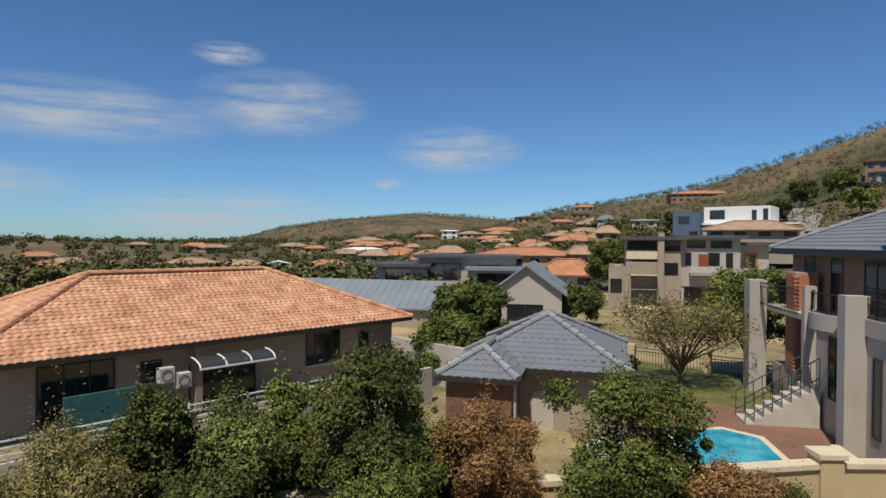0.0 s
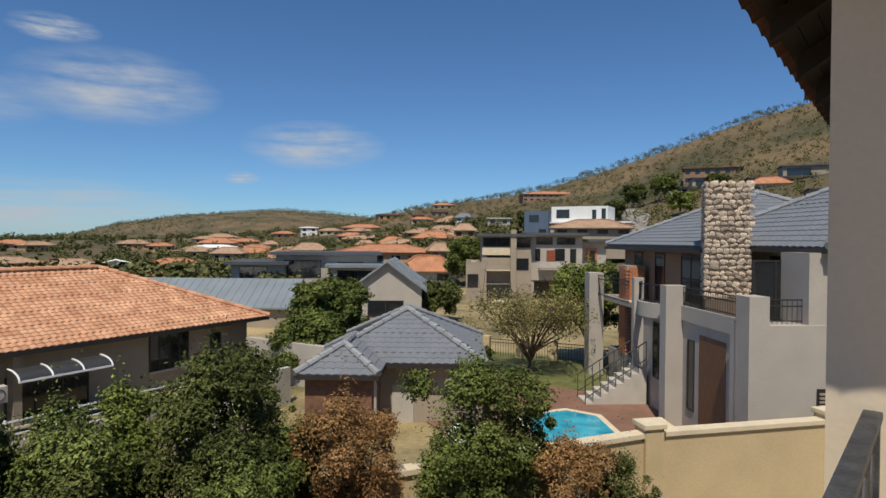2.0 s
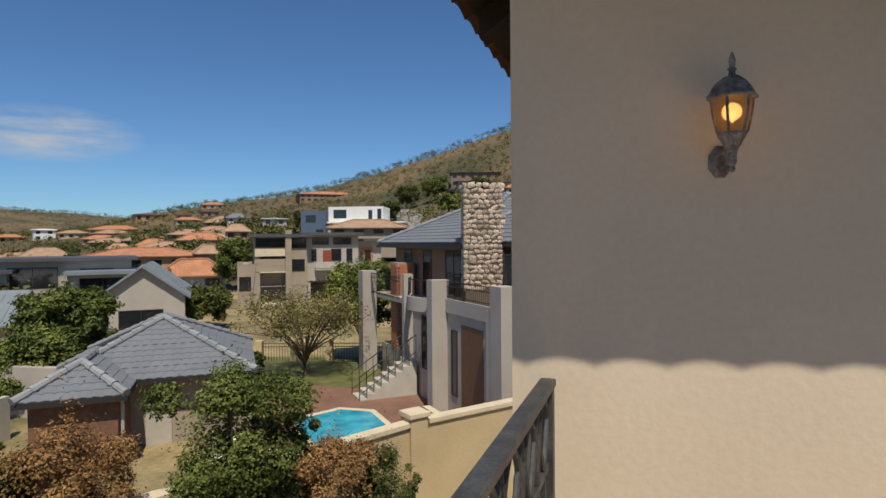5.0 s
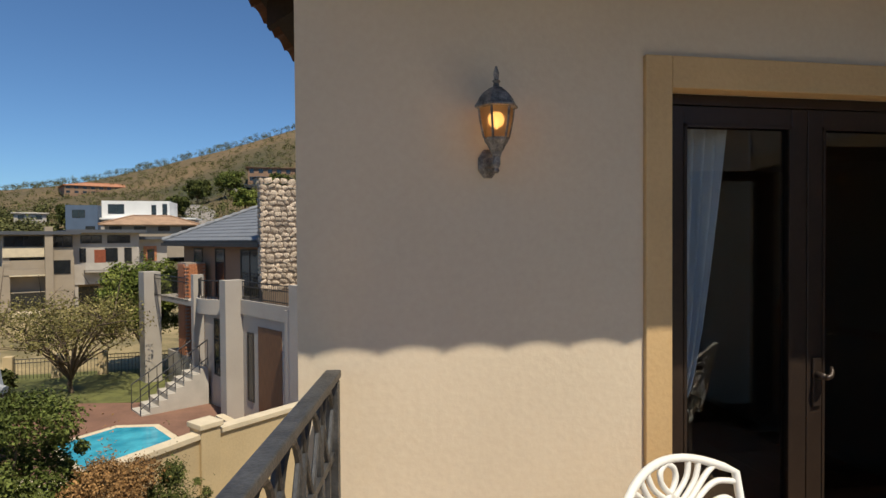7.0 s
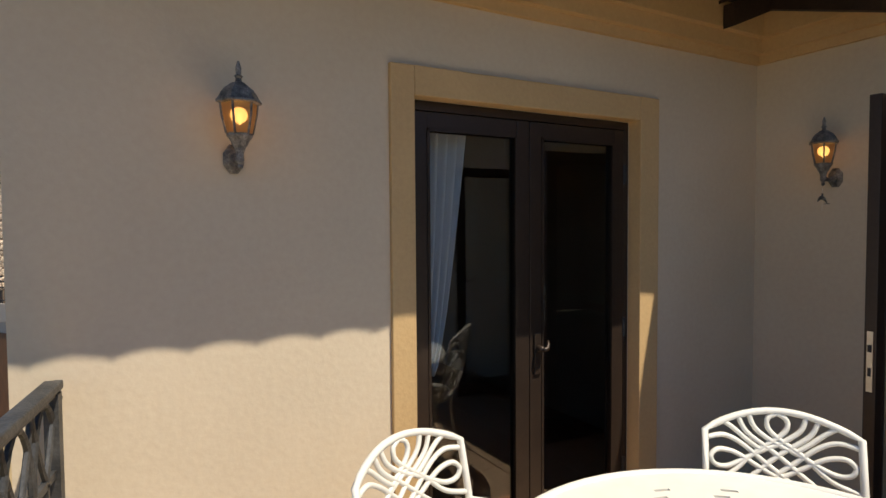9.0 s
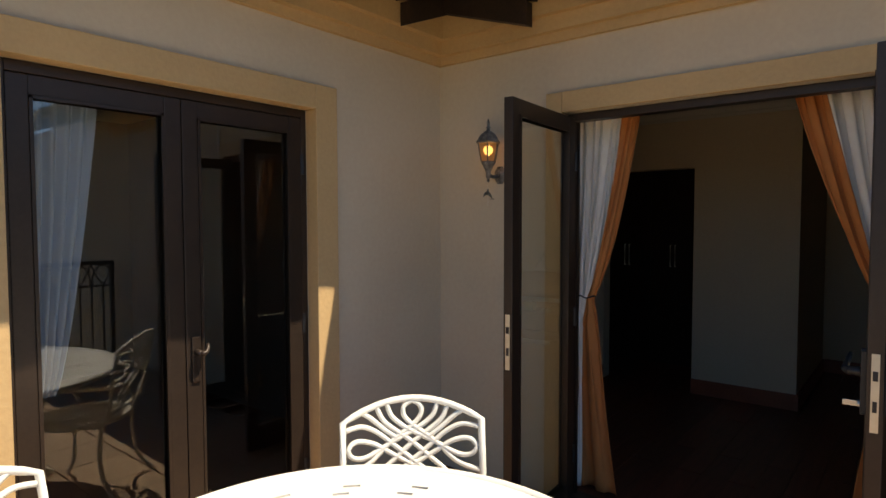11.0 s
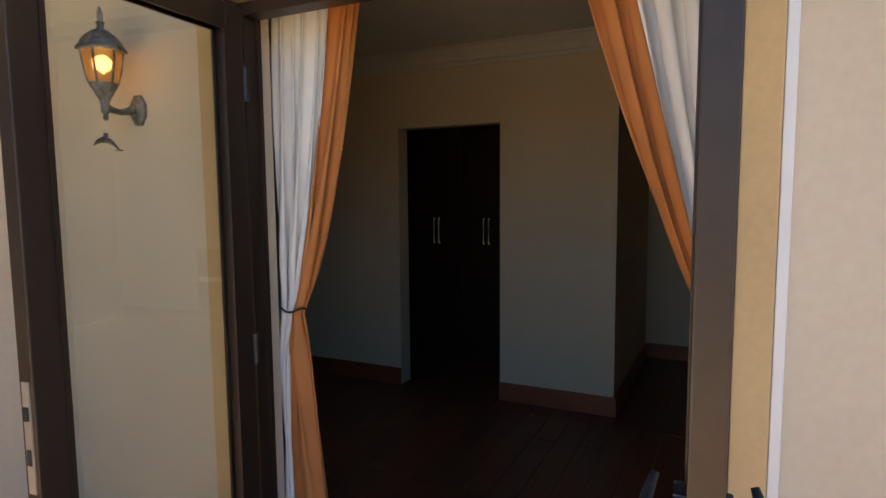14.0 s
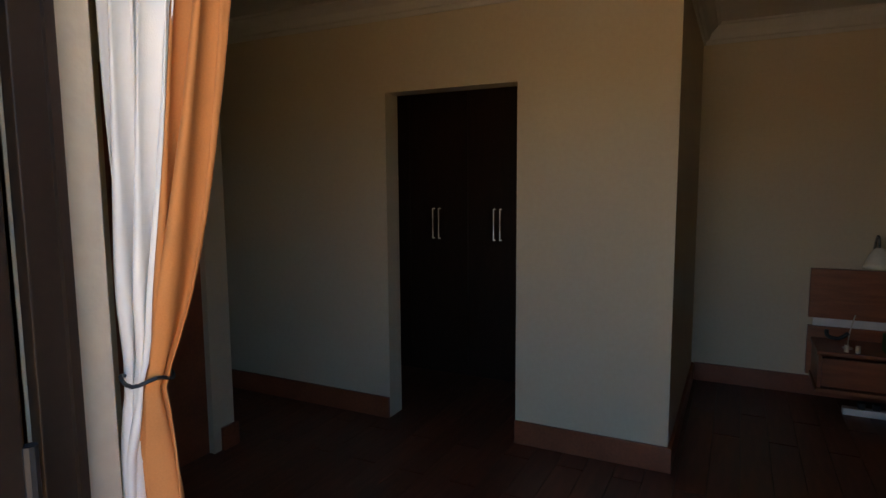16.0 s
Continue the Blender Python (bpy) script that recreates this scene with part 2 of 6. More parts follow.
structure("ceiling_inner_room", [(XE + 0.22, 0.222, CEIL, 0, 4.3, CEIL + 0.1)], CEILING, "white ceiling of the closed room")
# bedroom
structure("floor", [(0.0, -6.0, -0.2, 4.6, 3.2, -0.012)], DARKWOOD, "dark sub-floor under the bedroom planks")
structure("ceiling", [(0.2, -6.0, CEIL, 4.6, 3.2, CEIL + 0.12)], CEILING, "white painted bedroom ceiling")
structure("wall_doorway", [(2.654, -1.61, 0, 2.80, -0.78, CEIL), (2.654, -0.78, 2.045, 2.80, 0.068, CEIL), (2.654, 0.068, 0, 2.80, 3.2, CEIL)], ROOMWALL, "cream bedroom wall with a dark doorway")
structure("wall_return", [(2.801, -1.61, 0, 4.3, -1.48, CEIL)], ROOMWALL, "cream return wall of the bedroom")
structure("wall_headboard", [(4.3, -6.0, 0, 4.42, -1.48, CEIL)], ROOMWALL, "cream bedroom wall behind the headboard")
structure("wall_bedroom_north", [(0.0, 0.68, 0, 1.25, 0.8, CEIL), (1.25, 0.68, 2.05, 1.78, 0.8, CEIL), (1.78, 0.68, 0, 1.93, 0.8, CEIL)], ROOMWALL, "cream bedroom wall with a brown door")
structure("wall_bedroom_south", [(0.12, -6.1, 0, 4.42, -6.0, CEIL)], ROOMWALL, "cream bedroom end wall")
structure("wall_passage", [(1.81, 0.801, 0, 1.93, 3.2, CEIL), (1.81, 3.2, 0, 2.8, 3.3, CEIL)], ROOMWALL, "cream walls of a short passage")
structure("wall_dressing_room", [(2.801, -1.479, 0, 4.3, -1.40, CEIL), (2.801, 1.6, 0, 4.3, 1.7, CEIL), (4.2, -1.4, 0, 4.3, 1.6, CEIL)], ROOMWALL, "cream walls of the dark dressing room")
structure("baseboard", [(2.634, -1.63, 0, 2.653, -0.78, 0.135), (2.654, -1.63, 0, 4.28, -1.611, 0.135), (2.634, 0.068, 0, 2.653, 3.2, 0.135), (4.28, -6.0, 0, 4.299, -1.631, 0.135), (0.221, 0.661, 0, 1.2, 0.679, 0.135), (1.83, 0.661, 0, 1.93, 0.679, 0.135), (1.931, 0.661, 0, 1.949, 3.2, 0.135), (0.201, -0.82, 0, 0.22, 0.66, 0.135)], SKIRT, "reddish wooden baseboard along the bedroom walls", 0.003)


def cornice_strip(bm, a, b, inward):
    """A moulded ceiling cornice from a to b; inward is the unit vector away from the wall."""
    prof = [(0, -0.13), (0.012, -0.13), (0.018, -0.105), (0.032, -0.1), (0.05, -0.06), (0.085, -0.03), (0.092, -0.018), (0.11, -0.014), (0.11, 0), (0, 0)]
    rings = []
    for p in (a, b):
        rings.append([bm.verts.new((p[0] + inward[0] * u, p[1] + inward[1] * u, CEIL - 0.001 + w)) for u, w in prof])
    k = len(prof)
    for i in range(k):
        bm.faces.new((rings[0][i], rings[0][(i + 1) % k], rings[1][(i + 1) % k], rings[1][i]))


bm = bmesh.new()
for a, b, d in (((2.653, 3.2), (2.653, -1.61), (-1, 0)), ((2.56, -1.612), (4.299, -1.612), (0, -1)), ((4.298, -1.62), (4.298, -6), (-1, 0)), ((0.121, 0.679), (2.0, 0.679), (0, -1))):
    cornice_strip(bm, a, b, d)
tagged(part("trim_bedroom_cornice", bm, CEILING), "white moulded plaster cornice round the bedroom ceiling", "trim", kind="structure")

# ---- eaves over the balcony and outer side ----
def eave(name, a, b, out, zlow, depth, zwall, label):
    """Roof edge from a to b along a wall: tiles on top, boarded soffit, fascia and rafters. out is the unit vector away from the wall."""
    a, b, out = Vector(a), Vector(b), Vector(out)
    along = (b - a).normalized()
    length = (b - a).length
    top = thing(name, Matrix.Identity(4), label, "roof", kind="structure")
    bm = bmesh.new()
    # soffit boards
    n = 4
    for i in range(n):
        f0, f1 = i / n + 0.004, (i + 1) / n - 0.004
        q = []
        for f in (f0, f1):
            for base in (a, b):
                p = base + out * depth * f
                q.append(Vector((p.x, p.y, zwall + (zlow - zwall) * f + 0.07)))
        lo = [bm.verts.new(p) for p in (q[0], q[1], q[3], q[2])]
        hi = [bm.verts.new(p + Vector((0, 0, 0.018))) for p in (q[0], q[1], q[3], q[2])]
        bm.faces.new(lo)
        bm.faces.new(hi[::-1])
        for k in range(4):
            bm.faces.new((lo[k], lo[(k + 1) % 4], hi[(k + 1) % 4], hi[k]))
    part("soffit", bm, TIMBER, top)
    count = max(2, int(length / 0.7))
    for i in range(count):
        bm = bmesh.new()
        c = a + along * (0.15 + (length - 0.3) * i / (count - 1))
        w = along * 0.03
        s, e = c, c + out * (depth - 0.03)
        z0, z1 = zwall, zlow
        vs = []
        for p, z in ((s, z0), (e, z1)):
            for sgn in (-1, 1):
                for dz in (-0.06, 0.066):
                    vs.append(bm.verts.new((p.x + sgn * w.x, p.y + sgn * w.y, z + dz)))
        for f in ((0, 1, 3, 2), (4, 6, 7, 5), (0, 2, 6, 4), (1, 5, 7, 3), (0, 4, 5, 1), (2, 3, 7, 6)):
            bm.faces.new([vs[k] for k in f])
        part("rafter", bm, TIMBER, top)
    # tiles: rows of barrel tiles, each with thickness
    bm = bmesh.new()
    tw = 0.23
    cols = int(length / tw)
    slope = (zwall - zlow) / depth
    for r in range(5):
        for i in range(cols):
            c = a + along * (tw * (i + 0.5))
            near, far = depth + 0.06 - r * 0.32, depth + 0.06 - r * 0.32 - 0.36
            rows = []
            for d, lift in ((near, 0.02), (far, 0.0)):
                ring = []
                for k in range(7):
                    u = (k / 6 - 0.5) * tw * 1.06
                    h = 0.024 * math.cos((k / 6 - 0.5) * math.pi)
                    p = c + along * u + out * d
                    ring.append((p.x, p.y, zlow + (depth - d) * slope + 0.09 + h + lift))
                rows.append(ring)
            lo = [[bm.verts.new((x, y, z - 0.018)) for x, y, z in ring] for ring in rows]
            hi = [[bm.verts.new(p) for p in ring] for ring in rows]
            for k in range(6):
                bm.faces.new((hi[0][k], hi[0][k + 1], hi[1][k + 1], hi[1][k]))
                bm.faces.new((lo[0][k], lo[1][k], lo[1][k + 1], lo[0][k + 1]))
                bm.faces.new((hi[0][k], lo[0][k], lo[0][k + 1], hi[0][k + 1]))
    tiles = part("tiles", bm, CLAYTILE, top)
    tiles["kind"] = "stuff"
    return top


eave("roof_north_eave", (XE - 0.1, 0, 0), (0.0, 0, 0), (0, -1, 0), 2.66, 0.763, 2.90, "dark timber eaves with clay tiles over the balcony wall")
eave("roof_east_eave", (0, 0, 0), (0, -7.5, 0), (-1, 0, 0), 2.70, 0.52, 2.90, "dark timber eaves with clay tiles over the bedroom doors")
eave("roof_west_eave", (XE + 0.62, 4.4, 0), (XE - 0.02, 0.0, 0), (-0.99, 0.141, 0), 2.68, 0.35, 2.88, "dark timber eaves with clay tiles along the outer wall")
structure("roof_deck", [(XE, 0.01, 3.02, 4.6, 4.4, 3.14), (0.01, -8.0, 3.02, 4.6, 0.0, 3.14)], TIMBER, "plain roof deck that closes the house")


# ---- glazed doors ----
def stile_leaf(name, width, height, parent=None, label="", glass=None):
    """A glazed leaf in its own frame: x along its width from the hinge, y its thickness, z up."""
    leaf = thing(name, Matrix.Identity(4), label, "door", kind="structure")
    st, th = 0.07, 0.045
    box_part("hinge_stile", (0, -th / 2, 0.01, st, th / 2, height), ALU, leaf, bevel=0.004)
    box_part("lock_stile", (width - st, -th / 2, 0.01, width, th / 2, height), ALU, leaf, bevel=0.004)
    box_part("top_rail", (st, -th / 2 + 0.002, height - st, width - st, th / 2 - 0.002, height), ALU, leaf, bevel=0.003)
    box_part("bottom_rail", (st, -th / 2 + 0.002, 0.01, width - st, th / 2 - 0.002, 0.13), ALU, leaf, bevel=0.003)
    bm = bmesh.new()
    for y in (-th / 2 - 0.003, th / 2 - 0.005):
        for d in ((st, y, 0.13, st + 0.012, y + 0.008, height - st), (width - st - 0.012, y, 0.13, width - st, y + 0.008, height - st), (st, y, height - st - 0.012, width - st, y + 0.008, height - st), (st, y, 0.13, width - st, y + 0.008, 0.142)):
            bx(bm, *d)
    part("glazing_bead", bm, ALU, leaf)
    pane = box_part("pane", (st, -0.003, 0.13, width - st, 0.003, height - st), glass or PANE, leaf, "clear glass pane")
    pane.visible_shadow = False
    for z in (0.25, 1.0, height - 0.28):
        bm = bmesh.new()
        tube(bm, [(-0.006, th / 2, z), (-0.006, th / 2, z + 0.1)], 0.012, 10)
        hinge = part("hinge", bm, BLACKMETAL, leaf)
    return leaf


def lever(parent, x, y, z, side, along=1, material=BLACKMETAL):
    """A door lever with its back plate; side is the way it sticks out in y."""
    bm = bmesh.new()
    bx(bm, x - 0.02, y, z - 0.13, x + 0.02, y + side * 0.012, z + 0.07, 0.004)
    part("back_plate", bm, material, parent)
    bm = bmesh.new()
    tube(bm, [(x, y + side * 0.008, z), (x, y + side * 0.03, z), (x, y + side * 0.055, z)], [0.017, 0.015, 0.013], 12)
    tube(bm, [(x, y + side * 0.052, z), (x + along * 0.02, y + side * 0.058, z), (x + along * 0.07, y + side * 0.058, z + 0.004), (x + along * 0.1, y + side * 0.052, z + 0.02), (x + along * 0.112, y + side * 0.045, z + 0.04)], [0.012, 0.012, 0.010, 0.009, 0.006], 10)
    part("lever", bm, material, parent, smooth=True)


def door_frame(name, w, h, label):
    fr = thing(name, Matrix.Identity(4), label, "door frame", kind="structure")
    for n_, d in (("jamb", (0, 0, 0, 0.03, 0.07, h)), ("jamb", (w - 0.03, 0, 0, w, 0.07, h)), ("head", (0.03, 0, h - 0.04, w - 0.03, 0.07, h)), ("threshold", (0.03, 0, 0, w - 0.03, 0.09, 0.03))):
        box_part(n_, d, ALU, fr, bevel=0.003)
    for x in (0.03, w - 0.04):
        box_part("stop", (x, 0.05, 0.03, x + 0.01, 0.066, h - 0.04), ALU, fr)
    return fr


fr = door_frame("door_1", 1.301, 2.128, "dark bronze aluminium frame of closed double doors")
fr.matrix_world = pose(-2.303, 0.063, 0.0)
for x0, sgn, lab in ((-2.272, 1, "closed dark bronze glazed door leaf with a lever"), (-1.032, -1, "closed dark bronze glazed door leaf beside its twin")):
    leaf = stile_leaf("door_1_leaf", 0.618, 2.085, label=lab, glass=DARKPANE)
    leaf.matrix_world = pose(x0, 0.088, 0, 0, 0, 0 if sgn > 0 else 180)
    if sgn < 0:
        lever(leaf, 0.618 - 0.04, 0.0225, 1.0, 1, -0.3, ALU)
fr = door_frame("door_2", 1.446, 2.148, "dark bronze aluminium frame of open double doors")
fr.matrix_world = pose(0.05, -0.862, 0.0, 0, 0, -90)
left = stile_leaf("door_2_leaf", 0.70, 2.115, label="dark bronze glazed door leaf standing open outwards")
left.matrix_world = pose(0.005, -0.905, 0, 0, 0, 180 + 4)
right = stile_leaf("door_2_leaf", 0.66, 2.115, label="dark bronze glazed door leaf standing open with lock and key")
right.matrix_world = pose(0.015, -2.25, 0, 0, 0, 180 + 2.8)
for leaf in (left, right):
    tip = 0.04 if leaf is left else 0.0
    bm = bmesh.new()
    bx(bm, 0.6595 + tip, -0.011, 0.9, 0.663 + tip, 0.011, 1.15)
    part("lock_plate", bm, STEEL, leaf, "brushed steel lock plate")
    bm = bmesh.new()
    bx(bm, 0.662 + tip, -0.007, 1.065, 0.668 + tip, 0.007, 1.095, 0.001)
    bx(bm, 0.662 + tip, -0.006, 0.965, 0.666 + tip, 0.006, 1.0, 0.001)
    part("latch_bolt", bm, BLACKMETAL, leaf)
lever(right, 0.615, 0.0225, 1.08, 1, -1)
lever(right, 0.615, -0.0225, 1.08, -1, -1)
bm = bmesh.new()
tube(bm, [(0.615, -0.02, 0.975), (0.615, -0.045, 0.975)], 0.011, 12)
bx(bm, 0.613, -0.085, 0.966, 0.617, -0.045, 0.984, 0.001)
part("key", bm, STEEL, right, "steel cylinder with a key in it")


# ---- curtains ----
def curtain(name, y_out, sgn, label, wide=0.28, x=0.245):
    """A tied-back curtain: white cloth with a burnt-orange border. sgn is the way in y from its outer to its inner edge."""
    top = thing(name, Matrix.Identity(4), label, "curtain")

    def point(u, v):
        z = 2.19 * v + 0.02
        tie = 1.13
        if z > tie:
            f = ((z - tie) / (2.21 - tie))
            inner = 0.07 + wide * f ** 0.72
        else:
            f = (tie - z) / tie
            inner = 0.07 + 0.17 * f ** 0.8
        gather = math.exp(-((z - tie) / 0.12) ** 2)
        c = 0.74 - 0.66 * max(0.0, min(1.0, (tie + 0.04 - z) / 0.2))
        u_ = u / 0.74 * c if u < 0.74 else c + (u - 0.74) / 0.26 * (1 - c)
        y = y_out + sgn * inner * u_
        amp = 0.022 * (1 - 0.75 * gather)
        ph = u * 2 * math.pi * 6.5
        dx = amp * math.sin(ph + 0.6 * math.sin(z * 3)) + 0.012 * math.sin(ph * 0.43 + z * 2.1)
        dy = 0.008 * math.sin(ph * 2 + z * 4)
        return Vector((x + dx, y + dy, z))

    for nm, u0, u1, m in (("white_cloth", 0.0, 0.74, SHEER), ("border", 0.74, 1.0, ORANGECLOTH)):
        bm = bmesh.new()
        nu, nv = (64, 46) if nm != "border" else (36, 46)
        grid = [[bm.verts.new(point(u0 + (u1 - u0) * i / nu, j / nv)) for i in range(nu + 1)] for j in range(nv + 1)]
        for j in range(nv):
            for i in range(nu):
                bm.faces.new((grid[j][i], grid[j][i + 1], grid[j + 1][i + 1], grid[j + 1][i]))
        ob = part(nm, bm, m, top, "burnt orange border" if nm == "border" else "", smooth=True)
        so = ob.modifiers.new("thick", "SOLIDIFY")
        so.thickness = 0.003
    bm = bmesh.new()
    yc = y_out + sgn * 0.045
    pts = [(x + 0.045 * math.cos(a * math.pi / 10), yc + 0.045 * math.sin(a * math.pi / 10), 1.135 + 0.006 * math.sin(a)) for a in range(20)]
    tube(bm, pts, 0.004, 6, closed=True)
    part("tie_back", bm, BLACKMETAL, top, "black cord tie-back")
    return top


curtain("curtain", -0.848, -1, "white curtain with orange border tied back at the open door")
curtain("curtain", -2.38, 1, "white curtain with orange border tied back behind the open leaf", 0.415)
bm = bmesh.new()
tube(bm, [(0.245, -0.6, 2.235), (0.245, -2.7, 2.235)], 0.014, 10)
rod = tagged(part("curtain_rod", bm, DARKWOOD), "dark wooden curtain rod above the open doors", "curtain rod")
for y in (-0.7, -2.5):
    bm = bmesh.new()
    bx(bm, 0.201, y - 0.012, 2.215, 0.245, y + 0.012, 2.25, 0.003)
    part("bracket", bm, DARKWOOD, rod)
# blue-white curtain inside the closed door
top = thing("curtain", Matrix.Identity(4), "pale blue-white curtain hanging behind the closed door glass", "curtain")
bm = bmesh.new()
nu, nv = 60, 40
grid = []
for j in range(nv + 1):
    row = []
    z = 0.9 + (2.2 - 0.9) * j / nv
    wide = 0.07 + 0.2 * ((z - 0.9) / 1.3) ** 0.7
    for i in range(nu + 1):
        u = i / nu
        row.append(bm.verts.new((-2.185 + wide * u, 0.2 + 0.02 * math.sin(u * 30 + 0.5 * math.sin(z * 3)), z)))
    grid.append(row)
for j in range(nv):
    for i in range(nu):
        bm.faces.new((grid[j][i], grid[j][i + 1], grid[j + 1][i + 1], grid[j + 1][i]))
c = part("cloth", bm, BLUECLOTH, top, smooth=True)
c.modifiers.new("thick", "SOLIDIFY").thickness = 0.003


# ---- wall lantern ----
def lantern(label):
    """A carriage lantern; its plate lies on y = 0 and it stands out towards -y."""
    t = thing("wall_lantern", Matrix.Identity(4), label, "wall lamp", "lit wall lanterns")
    bm = bmesh.new()
    for (r0, y0), (r1, y1) in (((0.052, 0.0), (0.052, -0.012)), ((0.052, -0.012), (0.036, -0.022)), ((0.036, -0.022), (0.03, -0.03))):
        rings = [[bm.verts.new((r * 0.85 * math.cos(k * math.pi / 4 + math.pi / 8), y, 1.25 * r * math.sin(k * math.pi / 4 + math.pi / 8))) for k in range(8)] for r, y in ((r0, y0), (r1, y1))]
        for k in range(8):
            bm.faces.new((rings[0][k], rings[0][(k + 1) % 8], rings[1][(k + 1) % 8], rings[1][k]))
        bm.faces.new(rings[1])
    part("back_plate", bm, PEWTER, t)
    bm = bmesh.new()
    tube(bm, [(0, -0.02, 0.005), (0, -0.05, -0.008), (0, -0.085, -0.016), (0, -0.12, -0.012), (0, -0.15, 0.0)], [0.022, 0.015, 0.012, 0.013, 0.016], 12)
    lathe(bm, [(0.004, -0.055), (0.012, -0.045), (0.008, -0.035), (0.016, -0.02), (0.016, 0.01), (0.022, 0.03), (0.03, 0.04), (0.036, 0.055), (0.05, 0.075), (0.052, 0.085)], 12, (0, -0.15, 0))
    part("arm", bm, PEWTER, t, smooth=False)
    body = [(0.05, 0.085), (0.058, 0.12), (0.066, 0.16), (0.071, 0.205)]
    bm = bmesh.new()
    for (r0, z0), (r1, z1) in zip(body, body[1:]):
        ra = [bm.verts.new((r0 * math.cos(k * math.pi / 3), -0.15 + r0 * math.sin(k * math.pi / 3), z0)) for k in range(6)]
        rb = [bm.verts.new((r1 * math.cos(k * math.pi / 3), -0.15 + r1 * math.sin(k * math.pi / 3), z1)) for k in range(6)]
        for k in range(6):
            bm.faces.new((ra[k], ra[(k + 1) % 6], rb[(k + 1) % 6], rb[k]))
    g = part("glass", bm, AMBER, t, "amber frosted glass")
    g.visible_shadow = False
    for k in range(6):
        bm = bmesh.new()
        ca, sa = math.cos(k * math.pi / 3), math.sin(k * math.pi / 3)
        tube(bm, [(r * 1.01 * ca, -0.15 + r * 1.01 * sa, z) for r, z in body], 0.005, 6)
        part("glazing_bar", bm, PEWTER, t)
    bm = bmesh.new()
    lathe(bm, [(0.07, 0.203), (0.089, 0.207), (0.089, 0.215), (0.078, 0.228), (0.07, 0.245), (0.055, 0.265), (0.036, 0.278), (0.03, 0.284), (0.014, 0.29), (0.011, 0.305), (0.018, 0.312), (0.01, 0.32), (0.012, 0.345), (0.004, 0.372)], 6, (0, -0.15, 0))
    part("roof_cap", bm, PEWTER, t)
    bm = bmesh.new()
    lathe(bm, [(0.003, 0.122), (0.008, 0.132), (0.010, 0.144), (0.008, 0.156), (0.003, 0.168)], 10, (0, -0.15, 0))
    part("bulb", bm, BULB, t, "lit warm bulb", smooth=True)
    return t


l1 = lantern("weathered pewter wall lantern, lit, on the plaster wall")
l1.matrix_world = pose(-3.012, -0.001, 1.836)
l1.scale = (0.84, 0.84, 0.84)
l2 = copy_thing(l1, pose(-0.001, -0.455, 1.835, 0, 0, -90))
l2["label"] = "weathered pewter wall lantern, lit, with a hanging dolphin"
for x in (-3.012, -0.127):
    lamp = new("lantern_light", bpy.data.lights.new("lantern_light", "POINT"))
    lamp.data.energy, lamp.data.color, lamp.data.shadow_soft_size = 0.10, (1.0, 0.55, 0.2), 0.03
    lamp.location = (x, -0.127 if x < -1 else -0.455, 1.97)
# dolphin ornament
t = thing("hanging_dolphin", pose(-0.13, -0.455, 1.715), "small green-grey dolphin ornament on a thread", "ornament")
bm = bmesh.new()
tube(bm, [(-0.045, 0, -0.01), (-0.03, 0, 0.004), (-0.01, 0, 0.012), (0.012, 0, 0.008), (0.03, 0, -0.004), (0.042, 0, -0.016)], [0.002, 0.007, 0.011, 0.009, 0.005, 0.003], 8)
part("body", bm, PEWTER, t, smooth=True)
bm = bmesh.new()
bx(bm, -0.008, -0.0015, 0.018, 0.006, 0.0015, 0.034)
part("fin", bm, PEWTER, t)
bm = bmesh.new()
bx(bm, 0.036, -0.012, -0.022, 0.05, 0.012, -0.018)
part("tail", bm, PEWTER, t)
bm = bmesh.new()
tube(bm, [(0, 0, 0.02), (0, 0, 0.06)], 0.0012, 4)
tube(bm, [(0, 0, 0.0), (0, 0, -0.06)], 0.0008, 4)
part("thread", bm, CONDUIT, t)
# white conduit beside the door surround
bm = bmesh.new()
bx(bm, -0.02, -2.408, 0.0, -0.001, -2.386, 2.53, 0.003)
tagged(part("conduit", bm, CONDUIT), "white plastic conduit beside the door surround", "conduit")
